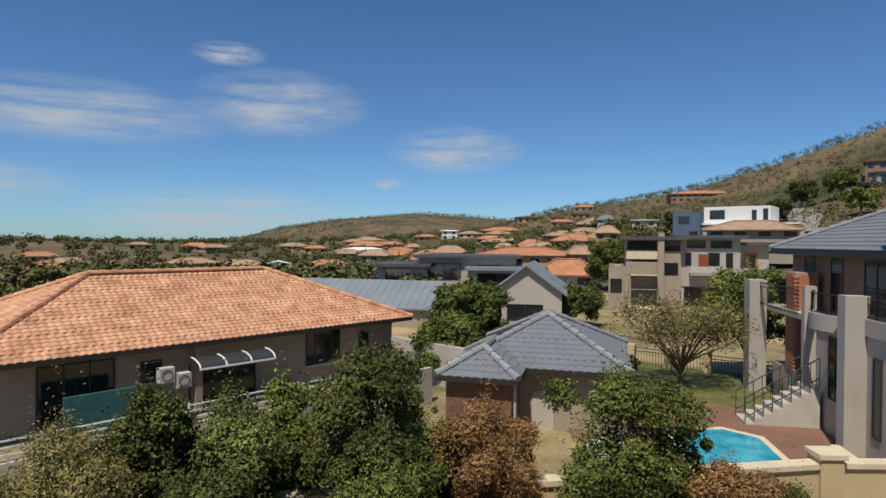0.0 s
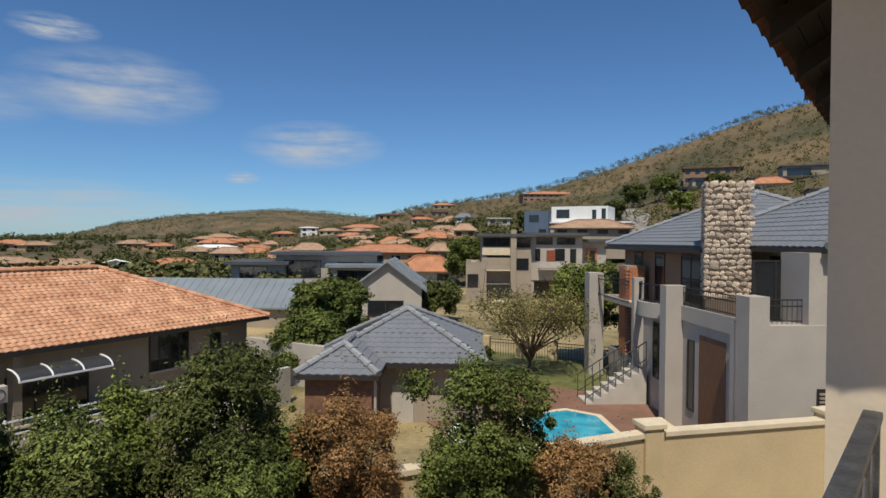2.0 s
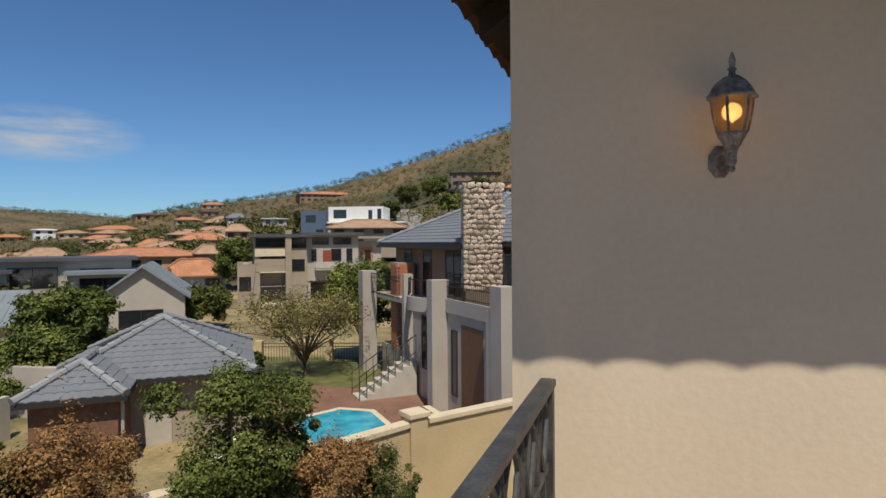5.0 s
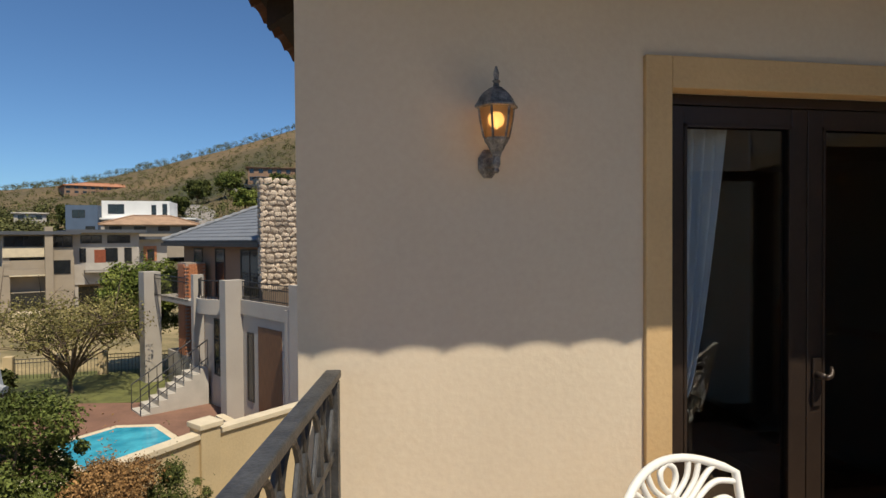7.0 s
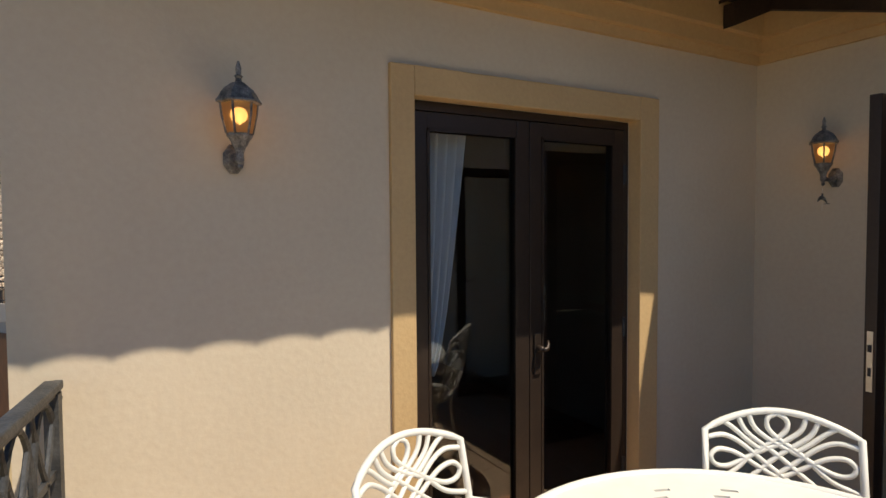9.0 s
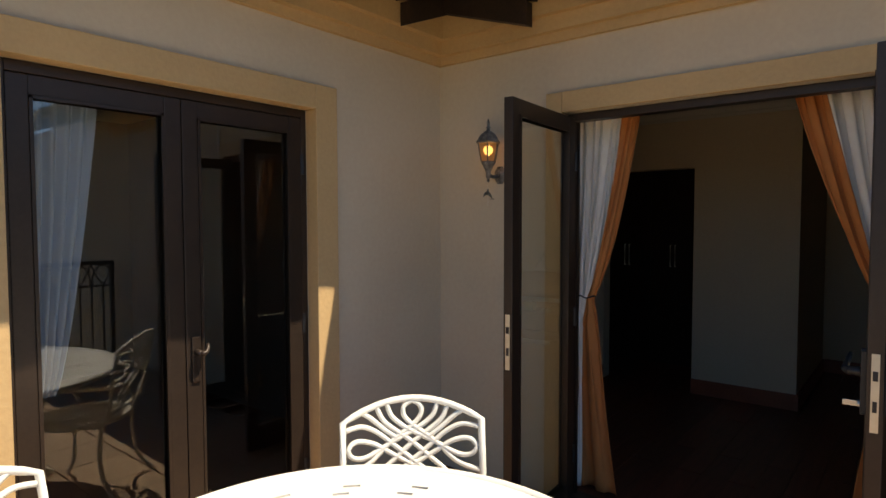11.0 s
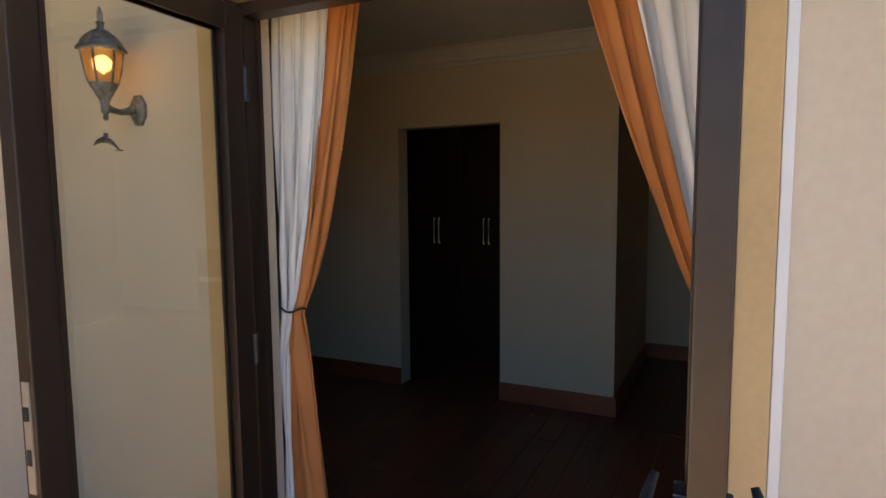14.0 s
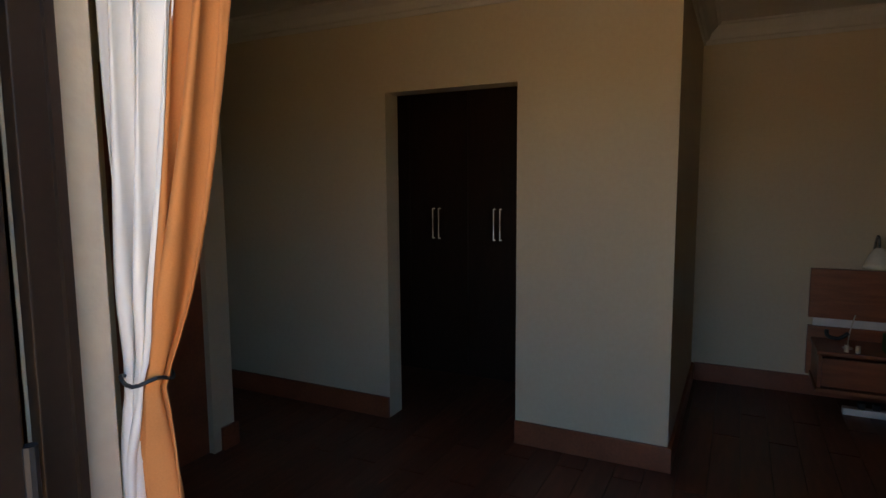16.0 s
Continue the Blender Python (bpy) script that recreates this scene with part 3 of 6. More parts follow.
# ---- balcony rail ----
def railing(name, m, length, label):
    """A railing along local x, with a moulded handrail, looped upper band and square balusters."""
    t = thing(name, m, label, "railing")
    H = 1.13
    bm = bmesh.new()
    bx(bm, 0, -0.026, H - 0.02, length, 0.026, H + 0.006, 0.006)
    bx(bm, 0, -0.014, H - 0.035, length, 0.014, H - 0.02)
    part("handrail", bm, RAILPAINT, t)
    bm = bmesh.new()
    tube(bm, [(0.0, 0, H - 0.01), (-0.02, 0, H - 0.012), (-0.035, 0, H - 0.03), (-0.036, 0, H - 0.055), (-0.02, 0, H - 0.07), (-0.008, 0, H - 0.055)], 0.014, 8)
    part("scroll_end", bm, RAILPAINT, t)
    for z in (0.86, 0.1):
        box_part("mid_bar" if z > 0.5 else "bottom_bar", (0, -0.008, z - 0.012, length, 0.008, z + 0.012), RAILPAINT, t)
    n = int(length / 0.115)
    step = length / n
    me = None
    for i in range(n + 1):
        x = i * step
        heavy = i % 12 == 0
        if heavy or me is None:
            bm = bmesh.new()
            w = 0.02 if heavy else 0.008
            bx(bm, -w, -w, 0.0 if heavy else 0.1, w, w, H - 0.03 if heavy else 0.86)
            mm = mesh_of(bm, "baluster", RAILPAINT)
            if not heavy:
                me = mm
            use = mm
        else:
            use = me
        ob = new("post" if heavy else "baluster", use)
        ob.parent = t
        ob.location = (min(max(x, 0.021), length - 0.021), 0, 0)
    arch = None
    for i in range(0, n - 1, 2):
        if arch is None:
            bm = bmesh.new()
            pts = []
            for k in range(13):
                a = math.pi * k / 12
                pts.append((step - math.cos(a) * step * 0.96, 0, 0.87 + math.sin(a) * (H - 0.035 - 0.875)))
            tube(bm, pts, 0.0095, 6)
            for s in (-1, 1):
                tube(bm, [(step, 0, 0.865), (step + s * step * 0.35, 0, 0.93), (step + s * step * 0.75, 0, 1.02), (step + s * step * 0.98, 0, H - 0.04)], 0.0085, 6)
            arch = mesh_of(bm, "arch", RAILPAINT)
        ob = new("arch", arch)
        ob.parent = t
        ob.location = (i * step, 0, 0)
    return t


railing("balcony_railing", pose(-3.56, -0.06, 0, 0, 0, -99.7), 4.5, "weathered black wrought iron balcony railing with looped band")
railing("balcony_railing", pose(-4.28, -4.53, 0, 0, 0, 0), 4.2, "weathered black wrought iron railing at the balcony end")

# balcony floor tiles
bm = bmesh.new()
bx(bm, -0.196, -0.196, -0.012, 0.196, 0.196, 0.0, 0.003)
tile = mesh_of(bm, "tile", DECK)
deck = bpy.data.objects["floor_balcony"]
for i in range(11):
    for j in range(11):
        if -0.404 - i * 0.403 < -3.66 - 0.17 * (0.403 * j):
            continue
        ob = new("tile", tile)
        ob.parent = deck
        ob.location = (-0.202 - i * 0.403, -0.202 - j * 0.403, 0)

# bedroom floor planks
bm = bmesh.new()
bx(bm, -0.596, -0.072, -0.012, 0.596, 0.072, 0.0, 0.0015)
plank = mesh_of(bm, "plank", FLOORWOOD)
fl = bpy.data.objects["floor"]
for i in range(4):
    for j in range(42):
        ob = new("plank", plank)
        ob.parent = fl
        ob.location = (0.68 + i * 1.2 - (0.4 if j % 2 else 0), -3.2 + j * 0.147, 0)


# ---- garden furniture ----
def arc_pts(cx, cz, r, a0, a1, n=14, sx=1.0, sz=1.0):
    return [(cx + sx * r * math.cos(radians(a0 + (a1 - a0) * k / n)), 0, cz + sz * r * math.sin(radians(a0 + (a1 - a0) * k / n))) for k in range(n + 1)]


def smooth_line(pts, n=8):
    out = []
    P = [Vector(p) for p in pts]
    for i in range(len(P) - 1):
        p0, p1, p2, p3 = P[max(i - 1, 0)], P[i], P[i + 1], P[min(i + 2, len(P) - 1)]
        for k in range(n):
            t = k / n
            out.append(0.5 * ((2 * p1) + (p2 - p0) * t + (2 * p0 - 5 * p1 + 4 * p2 - p3) * t * t + (3 * p1 - p0 - 3 * p2 + p3) * t ** 3))
    out.append(P[-1])
    return out


def garden_chair():
    """A cast-aluminium armchair; it faces +y, its back stands at y = -0.22."""
    t = thing("garden_chair", Matrix.Identity(4), "white cast aluminium garden armchair with woven-loop back", "chair", "chairs round the garden table")
    W, Z0, Z1, ZT = 0.245, 0.50, 0.86, 0.925

    def lean(p):
        return Vector((p[0], -0.20 - (p[2] - 0.45) * 0.2 - 0.05 * (1 - (p[0] / W) ** 2), p[2]))

    bm = bmesh.new()
    edge = [(-W * 0.93, 0, Z0), (-W, 0, 0.68), (-W, 0, Z1)] + [(-W + 2 * W * k / 14, 0, Z1 + (ZT - Z1) * (1 - (1 - 2 * k / 14) ** 2)) for k in range(1, 14)] + [(W, 0, Z1), (W, 0, 0.68), (W * 0.93, 0, Z0)]
    tube(bm, [lean(p) for p in edge], 0.0125, 8, closed=True)
    part("back_frame", bm, WHITECAST, t, smooth=True)
    bm = bmesh.new()
    strands = [
        [(-0.093, 0, 0.919), (-0.074, 0, 0.865), (-0.014, 0, 0.819), (0.071, 0, 0.779), (0.160, 0, 0.736), (0.209, 0, 0.739), (0.226, 0, 0.768), (0.200, 0, 0.791), (0.143, 0, 0.779), (0.071, 0, 0.736), (-0.007, 0, 0.693), (-0.086, 0, 0.651), (-0.143, 0, 0.579)],
        [(0.093, 0, 0.919), (0.074, 0, 0.865), (0.014, 0, 0.819), (-0.071, 0, 0.779), (-0.160, 0, 0.736), (-0.209, 0, 0.739), (-0.226, 0, 0.768), (-0.200, 0, 0.791), (-0.143, 0, 0.779), (-0.071, 0, 0.736), (0.007, 0, 0.693), (0.086, 0, 0.651), (0.143, 0, 0.579)],
        [(0.000, 0, 0.916), (-0.029, 0, 0.899), (-0.031, 0, 0.868), (0.000, 0, 0.833), (0.079, 0, 0.779), (0.157, 0, 0.711), (0.236, 0, 0.686)],
        [(0.000, 0, 0.916), (0.029, 0, 0.899), (0.031, 0, 0.868), (0.000, 0, 0.833), (-0.079, 0, 0.779), (-0.157, 0, 0.711), (-0.236, 0, 0.686)],
        [(-0.131, 0, 0.911), (-0.100, 0, 0.848), (-0.007, 0, 0.779), (0.071, 0, 0.715), (0.136, 0, 0.658), (0.186, 0, 0.565)],
        [(0.131, 0, 0.911), (0.100, 0, 0.848), (0.007, 0, 0.779), (-0.071, 0, 0.715), (-0.136, 0, 0.658), (-0.186, 0, 0.565)],
        [(-0.236, 0, 0.833), (-0.179, 0, 0.839), (-0.121, 0, 0.811), (-0.050, 0, 0.753), (0.036, 0, 0.686), (0.100, 0, 0.629), (0.143, 0, 0.536)],
        [(0.236, 0, 0.833), (0.179, 0, 0.839), (0.121, 0, 0.811), (0.050, 0, 0.753), (-0.036, 0, 0.686), (-0.100, 0, 0.629), (-0.143, 0, 0.536)],
        [(-0.193, 0, 0.893), (-0.150, 0, 0.865), (-0.100, 0, 0.822), (-0.057, 0, 0.791)],
        [(0.193, 0, 0.893), (0.150, 0, 0.865), (0.100, 0, 0.822), (0.057, 0, 0.791)],
        [(-0.240, 0, 0.651), (-0.171, 0, 0.665), (-0.100, 0, 0.615), (-0.029, 0, 0.551), (0.014, 0, 0.508)],
        [(0.240, 0, 0.651), (0.171, 0, 0.665), (0.100, 0, 0.615), (0.029, 0, 0.551), (-0.014, 0, 0.508)],
    ]
    for s in strands:
        tube(bm, [lean(p) for p in smooth_line(s, 5)], 0.0092, 6)
    part("back_lattice", bm, WHITECAST, t, smooth=True)
    bm = bmesh.new()
    ring = [(0.25 * math.cos(a) * (1 - 0.06 * math.sin(a)), 0.02 + 0.23 * math.sin(a), 0.44) for a in [2 * math.pi * k / 28 for k in range(28)]]
    tube(bm, ring, 0.014, 8, closed=True)
    part("seat_frame", bm, WHITECAST, t, smooth=True)
    bm = bmesh.new()
    for k in range(-4, 5):
        h = math.sqrt(max(0, 1 - (k / 5.0) ** 2))
        for s in (1, -1):
            a, b = Vector((k * 0.05 - 0.1 * s, 0.02 - 0.22 * h, 0.438)), Vector((k * 0.05 + 0.1 * s, 0.02 + 0.22 * h, 0.438))
            for p in (a, b):
                p.x = max(-0.24, min(0.24, p.x))
            tube(bm, [a, (a + b) / 2, b], 0.0075, 6)
    part("seat", bm, WHITECAST, t, "woven-loop cast seat")
    for s in (-1, 1):
        bm = bmesh.new()
        tube(bm, smooth_line([(s * 0.24, -0.24, 0.66), (s * 0.275, -0.1, 0.665), (s * 0.285, 0.1, 0.66), (s * 0.275, 0.2, 0.63), (s * 0.25, 0.2, 0.55), (s * 0.24, 0.16, 0.45)], 5), 0.0125, 8)
        part("arm", bm, WHITECAST, t, smooth=True)
        for y0, y1 in ((0.17, 0.24), (-0.17, -0.27)):
            bm = bmesh.new()
            tube(bm, smooth_line([(s * 0.2, y0, 0.44), (s * 0.215, y0 + 0.01, 0.28), (s * 0.225, y0 * 1.1, 0.12), (s * 0.25, y1, 0.012)], 5), 0.0125, 8)
            part("leg", bm, WHITECAST, t, smooth=True)
    return t


def garden_table(m):
    t = thing("garden_table", m, "round white cast aluminium garden table with pierced top", "table")
    R, Z = 0.70, 0.75
    bm = bmesh.new()
    tube(bm, [((R - 0.012) * math.cos(2 * math.pi * k / 64), (R - 0.012) * math.sin(2 * math.pi * k / 64), Z - 0.018) for k in range(64)], 0.017, 8, closed=True)
    part("rim", bm, WHITECAST, t, smooth=True)
    # pierced top: a polar grid of small cells with some left open
    bm = bmesh.new()
    rad = [0.0, 0.05, 0.09, 0.115, 0.135, 0.16, 0.18, 0.205, 0.225, 0.25, 0.27, 0.295, 0.315, 0.345, 0.375, 0.40, 0.44, 0.455, 0.49, 0.505, 0.54, 0.555, 0.60, 0.69]
    n = 192
    rings = [[bm.verts.new((r * math.cos(2 * math.pi * k / n), r * math.sin(2 * math.pi * k / n), Z - 0.012 + 0.006 * (1 - (r / R) ** 2))) for k in range(n)] for r in rad[1:]]
    for i in range(len(rings) - 1):
        r = rad[i + 1]
        for k in range(n):
            sector = (k // 24) % 2
            hole = False
            if 0.17 < r < 0.42 and i % 2 == 0:
                per = 6 if r < 0.3 else 4
                hole = (k + (per // 2 if (i // 2) % 2 else 0)) % per < 1 and 3 < k % 24 < 21
            elif r in (0.44, 0.49, 0.54):
                shift = {0.44: 0, 0.49: 2, 0.54: 4}[r]
                hole = 5 <= (k + shift) % 12 <= 7
            if not hole:
                bm.faces.new((rings[i][k], rings[i][(k + 1) % n], rings[i + 1][(k + 1) % n], rings[i + 1][k]))
    bm.faces.new(rings[0])
    top = part("tabletop", bm, WHITECAST, t, "pierced cast top")
    top.modifiers.new("thick", "SOLIDIFY").thickness = 0.012
    for k in range(4):
        a = math.pi / 4 + k * math.pi / 2
        bm = bmesh.new()
        tube(bm, smooth_line([(r * math.cos(a), r * math.sin(a), z) for r, z in ((0.5, Z - 0.03), (0.42, 0.55), (0.22, 0.38), (0.2, 0.25), (0.34, 0.1), (0.46, 0.015))], 6), 0.018, 8)
        part("leg", bm, WHITECAST, t, smooth=True)
    bm = bmesh.new()
    tube(bm, [(0.21 * math.cos(2 * math.pi * k / 24), 0.21 * math.sin(2 * math.pi * k / 24), 0.32) for k in range(24)], 0.012, 8, closed=True)
    part("stretcher_ring", bm, WHITECAST, t, smooth=True)
    return t


TC = Vector((-2.06, -1.42))
garden_table(pose(TC.x, TC.y, 0, 0, 0, 20))
ch = garden_chair()


def chair_at(ob, bx_, by_, yaw):
    """Place a chair so that the middle of its back is at bx_, by_."""
    return pose(bx_, by_, 0, 0, 0, yaw) @ Matrix.Translation((0, 0.31, 0))


ch.matrix_world = chair_at(ch, -1.36, -0.98, 135)
copy_thing(ch, chair_at(ch, -2.60, -0.53, 202))

# ---- bedroom things ----
# wardrobe in the dressing room
t = thing("wardrobe", pose(3.62, -1.38, 0), "built-in dark wood wardrobe with slim steel handles", "wardrobe")
box_part("carcass", (0.02, 0, 0, 0.56, 2.96, 2.45), CUPWOOD, t)
edges = [0.0, 0.33, 0.83, 1.33, 1.83, 2.33, 2.96]
for i in range(len(edges) - 1):
    d = box_part("door", (-0.002, edges[i] + 0.003, 0.08, 0.018, edges[i + 1] - 0.003, 2.44), CUPWOOD, t, bevel=0.002)
for y in (1.565, 1.615, 1.06, 1.11):
    bm = bmesh.new()
    tube(bm, [(-0.002, y, 1.075), (-0.03, y, 1.075), (-0.03, y, 1.305), (-0.002, y, 1.305)], 0.005, 8)
    part("handle", bm, STEEL, t, "slim steel bar handle")
# brown door in the north bedroom wall
t = thing("door_3", pose(1.25, 0.74, 0), "closed dark brown panelled door", "door", kind="structure")
box_part("door_leaf", (0.0, -0.02, 0, 0.53, 0.02, 2.05), SKIRT, t)
for z0, z1 in ((0.15, 0.95), (1.1, 1.9)):
    box_part("panel", (0.09, -0.028, z0, 0.44, -0.021, z1), SKIRT, t, bevel=0.003)
# dark door at the far end of the passage side
t = thing("door_4", pose(2.652, 0, 0), "dark brown door frame in the passage", "door", kind="structure")
box_part("door_leaf", (-0.02, 1.62, 0, -0.001, 2.42, 2.05), SKIRT, t)
box_part("door_frame", (-0.032, 1.55, 0, -0.001, 1.618, 2.12), SKIRT, t)
# headboard with bedside panel
t = thing("headboard", pose(4.298, -2.35, 0), "reddish wood slatted headboard fixed to the wall", "headboard")
box_part("upper_panel", (-0.045, -2.4, 0.56, -0.001, 0.0, 0.90), HEADWOOD, t, bevel=0.003)
box_part("lower_panel", (-0.045, -2.4, 0.16, -0.001, 0.0, 0.50), HEADWOOD, t, bevel=0.003)
box_part("batten", (-0.02, -2.4, 0.50, -0.001, -0.03, 0.56), CONDUIT, t)
t = thing("bedside_shelf", pose(4.25, -2.37, 0), "reddish wood bedside shelf with a drawer", "bedside shelf")
box_part("top", (-0.40, -0.52, 0.40, 0.0, 0.0, 0.425), HEADWOOD, t, bevel=0.003)
box_part("base_board", (-0.40, -0.52, 0.16, 0.0, 0.0, 0.185), HEADWOOD, t, bevel=0.003)
box_part("side_panel", (-0.39, -0.03, 0.185, 0.0, -0.01, 0.40), HEADWOOD, t)
box_part("drawer_front", (-0.40, -0.5, 0.2, -0.385, -0.03, 0.385), HEADWOOD, t, bevel=0.002)
t = thing("reading_lamp", pose(4.253, -2.70, 0.92), "swan-neck wall reading lamp with frosted glass shade", "lamp")
bm = bmesh.new()
tube(bm, smooth_line([(0.04, 0, 0.0), (0.02, 0, 0.12), (-0.04, 0, 0.21), (-0.11, 0, 0.21), (-0.14, 0, 0.15)], 6), 0.007, 8)
part("neck", bm, PEWTER, t, smooth=True)
bm = bmesh.new()
lathe(bm, [(0.012, 0.15), (0.03, 0.14), (0.055, 0.1), (0.075, 0.05), (0.085, 0.02), (0.08, 0.02), (0.07, 0.05), (0.05, 0.1), (0.02, 0.13)], 20, (-0.14, 0, 0))
part("shade", bm, FROST, t, "frosted glass bell shade", smooth=True)
t = thing("desk_lamp", pose(4.0, -2.55, 0.425), "slim chrome desk lamp with a black clip", "lamp")
bm = bmesh.new()
lathe(bm, [(0.03, 0.0), (0.03, 0.006), (0.006, 0.012)], 14)
tube(bm, smooth_line([(0, 0, 0.01), (0, -0.005, 0.1), (0, -0.025, 0.2), (0, -0.03, 0.22)], 4), 0.004, 8)
part("stem", bm, STEEL, t, smooth=True)
bm = bmesh.new()
tube(bm, smooth_line([(0, 0.0, 0.1), (0, 0.05, 0.06), (0, 0.11, 0.07), (0, 0.12, 0.11)], 5), 0.012, 8)
part("head", bm, BLACKMETAL, t, smooth=True)
for y in (0.02, -0.04):
    bm = bmesh.new()
    lathe(bm, [(0.014, 0), (0.014, 0.045)], 12, (-0.1, y, 0))
    part("button", bm, STEEL, t)
t = thing("tissue_box", pose(4.0, -2.80, 0.425), "green printed tissue box on the bedside shelf", "tissue box")
box_part("carton", (-0.06, -0.06, 0, 0.06, 0.06, 0.11), GREENCARD, t, bevel=0.003)
bm = bmesh.new()
lathe(bm, [(0.03, 0.11), (0.025, 0.13), (0.012, 0.15), (0.002, 0.165)], 7)
part("tissue", bm, CONDUIT, t)
t = thing("power_strip", pose(3.98, -2.62, 0), "white power strip with plugs on the floor", "power strip")
box_part("strip", (-0.03, -0.3, 0.0, 0.03, 0.08, 0.045), CONDUIT, t, bevel=0.005)
for y in (-0.02, -0.1):
    box_part("plug", (-0.022, y - 0.02, 0.045, 0.022, y + 0.02, 0.085), BLACKMETAL, t, bevel=0.005)

# ---- outdoors: materials ----
GRASS = mat("dry_grass_ground", (0.14, 0.125, 0.05), 0.95, var=0.3, scale=0.35, bump=0.5, fine=8, rgb2=(0.32, 0.24, 0.12), world_pos=True)
HILL = mat("bush_hillside", (0.06, 0.066, 0.024), 0.95, var=0.35, scale=0.02, bump=0.6, fine=0.4, rgb2=(0.135, 0.088, 0.042), world_pos=True)
LAWN = mat("mown_lawn", (0.12, 0.125, 0.035), 0.95, var=0.25, scale=2, bump=0.5, fine=40)
ORANGETILE = mat("terracotta_roof_tile", (0.48, 0.22, 0.115), 0.85, var=0.16, scale=1.6, bump=0.2, rgb2=(0.56, 0.31, 0.18), island=0.09)
GREYTILE = mat("slate_grey_roof_tile", (0.165, 0.175, 0.19), 0.55, var=0.05, scale=1.2, bump=0.1, island=0.05, rand=0.0)
RIDGEGREY = mat("grey_ridge_tile", (0.25, 0.255, 0.26), 0.65, var=0.12, bump=0.15, island=0.1)
GREYWALL = mat("grey_plaster", (0.41, 0.365, 0.315), 0.9, var=0.07, scale=1.0, bump=0.3, fine=30)
BROWNFAR = mat("brown_plaster", (0.27, 0.165, 0.105), 0.9, var=0.12, scale=0.6, bump=0.1)
TANWALL = mat("tan_plaster", (0.33, 0.27, 0.20), 0.9, var=0.08, scale=1.0, bump=0.3, fine=30)
CREAMWALL = mat("cream_boundary_plaster", (0.52, 0.40, 0.23), 0.9, var=0.08, scale=0.9, bump=0.3, fine=25)
CREAMCAP = mat("cream_coping", (0.62, 0.52, 0.36), 0.85, var=0.08, scale=3, bump=0.2)
WHITEWALL = mat("white_plaster", (0.78, 0.77, 0.74), 0.9, var=0.04, scale=0.5, bump=0.2)
BRICK = mat("orange_face_brick", (0.38, 0.15, 0.07), 0.9, var=0.25, scale=6, bump=0.3, island=0.2)
# brick with the shade on the garage wing put into its colour
SHADEBRICK = mat("shade_darkened_brick", (0.17, 0.085, 0.05), 0.9, var=0.25, scale=6, bump=0.4, fine=30)
MORTAR = mat("brick_mortar", (0.33, 0.27, 0.22), 0.95)
STONE = mat("rough_fieldstone", (0.37, 0.265, 0.185), 0.95, var=0.3, scale=5, bump=0.8, fine=20, rgb2=(0.52, 0.43, 0.33), rand=0.35)
STONEGAP = mat("stone_mortar", (0.15, 0.11, 0.08), 0.95)
PANELWOOD = mat("brown_timber_panel", (0.16, 0.075, 0.035), 0.6, var=0.2, scale=3, bump=0.1, stretch=(1, 8, 1))
WINDOW = mat("dark_window", (0.018, 0.02, 0.022), 0.08, var=0.3, scale=1.0, bump=0.0, spec=0.7)
FRAMEDARK = mat("dark_window_frame", (0.035, 0.03, 0.028), 0.5, 0.2, var=0.1, bump=0.0)
PAVE = mat("brown_brick_paving", (0.20, 0.105, 0.07), 0.85, var=0.15, scale=1.5, bump=0.3, fine=15)
POOLWATER = mat("pool_water", (0.02, 0.28, 0.42), 0.08, var=0.15, scale=1.5, bump=0.15, fine=4, rgb2=(0.06, 0.40, 0.52))
METALROOF = mat("blue_grey_metal_roof", (0.25, 0.28, 0.295), 0.5, 0.3, var=0.1, scale=0.6, bump=0.05)
DARKROOF = mat("dark_flat_roof", (0.07, 0.075, 0.085), 0.7, var=0.15, scale=0.5, bump=0.1)
BLUEWALL = mat("blue_grey_paint", (0.09, 0.13, 0.19), 0.8, var=0.1, scale=0.5, bump=0.1)
TEAL = mat("teal_screen", (0.02, 0.10, 0.10), 0.7, var=0.15, bump=0.1)
ROADMAT = mat("pale_asphalt", (0.26, 0.23, 0.20), 0.9, var=0.12, scale=0.4, bump=0.2, world_pos=True)
BARK = mat("grey_brown_bark", (0.12, 0.085, 0.055), 0.95, var=0.3, scale=8, bump=0.6, fine=40, stretch=(1, 1, 0.25))
CONCRETE = mat("pale_concrete", (0.46, 0.42, 0.36), 0.9, var=0.1, scale=2, bump=0.2)
POLY = mat("smoked_polycarbonate", (0.05, 0.05, 0.05), 0.2, var=0.1, bump=0.0)


def leaf_mat(name, rgb, rgb2):
    m = mat(name, rgb, 0.6, var=0.3, scale=0.8, bump=0.0, rgb2=rgb2, island=0.5, world_pos=True, spec=0.12)
    return m


LEAF_DARK = leaf_mat("dark_green_leaves", (0.045, 0.06, 0.016), (0.10, 0.11, 0.03))
LEAF_MID = leaf_mat("green_leaves", (0.06, 0.085, 0.018), (0.13, 0.15, 0.038))
LEAF_LIGHT = leaf_mat("yellow_green_leaves", (0.11, 0.15, 0.025), (0.19, 0.21, 0.05))
LEAF_OLIVE = leaf_mat("olive_dry_leaves", (0.12, 0.11, 0.035), (0.21, 0.18, 0.065))
LEAF_RUST = leaf_mat("rusty_brown_leaves", (0.17, 0.085, 0.03), (0.28, 0.16, 0.065))
# far leaf colour is lightened in place of haze
FARLEAF = leaf_mat("far_leaves_haze_lightened", (0.06, 0.075, 0.024), (0.12, 0.115, 0.042))

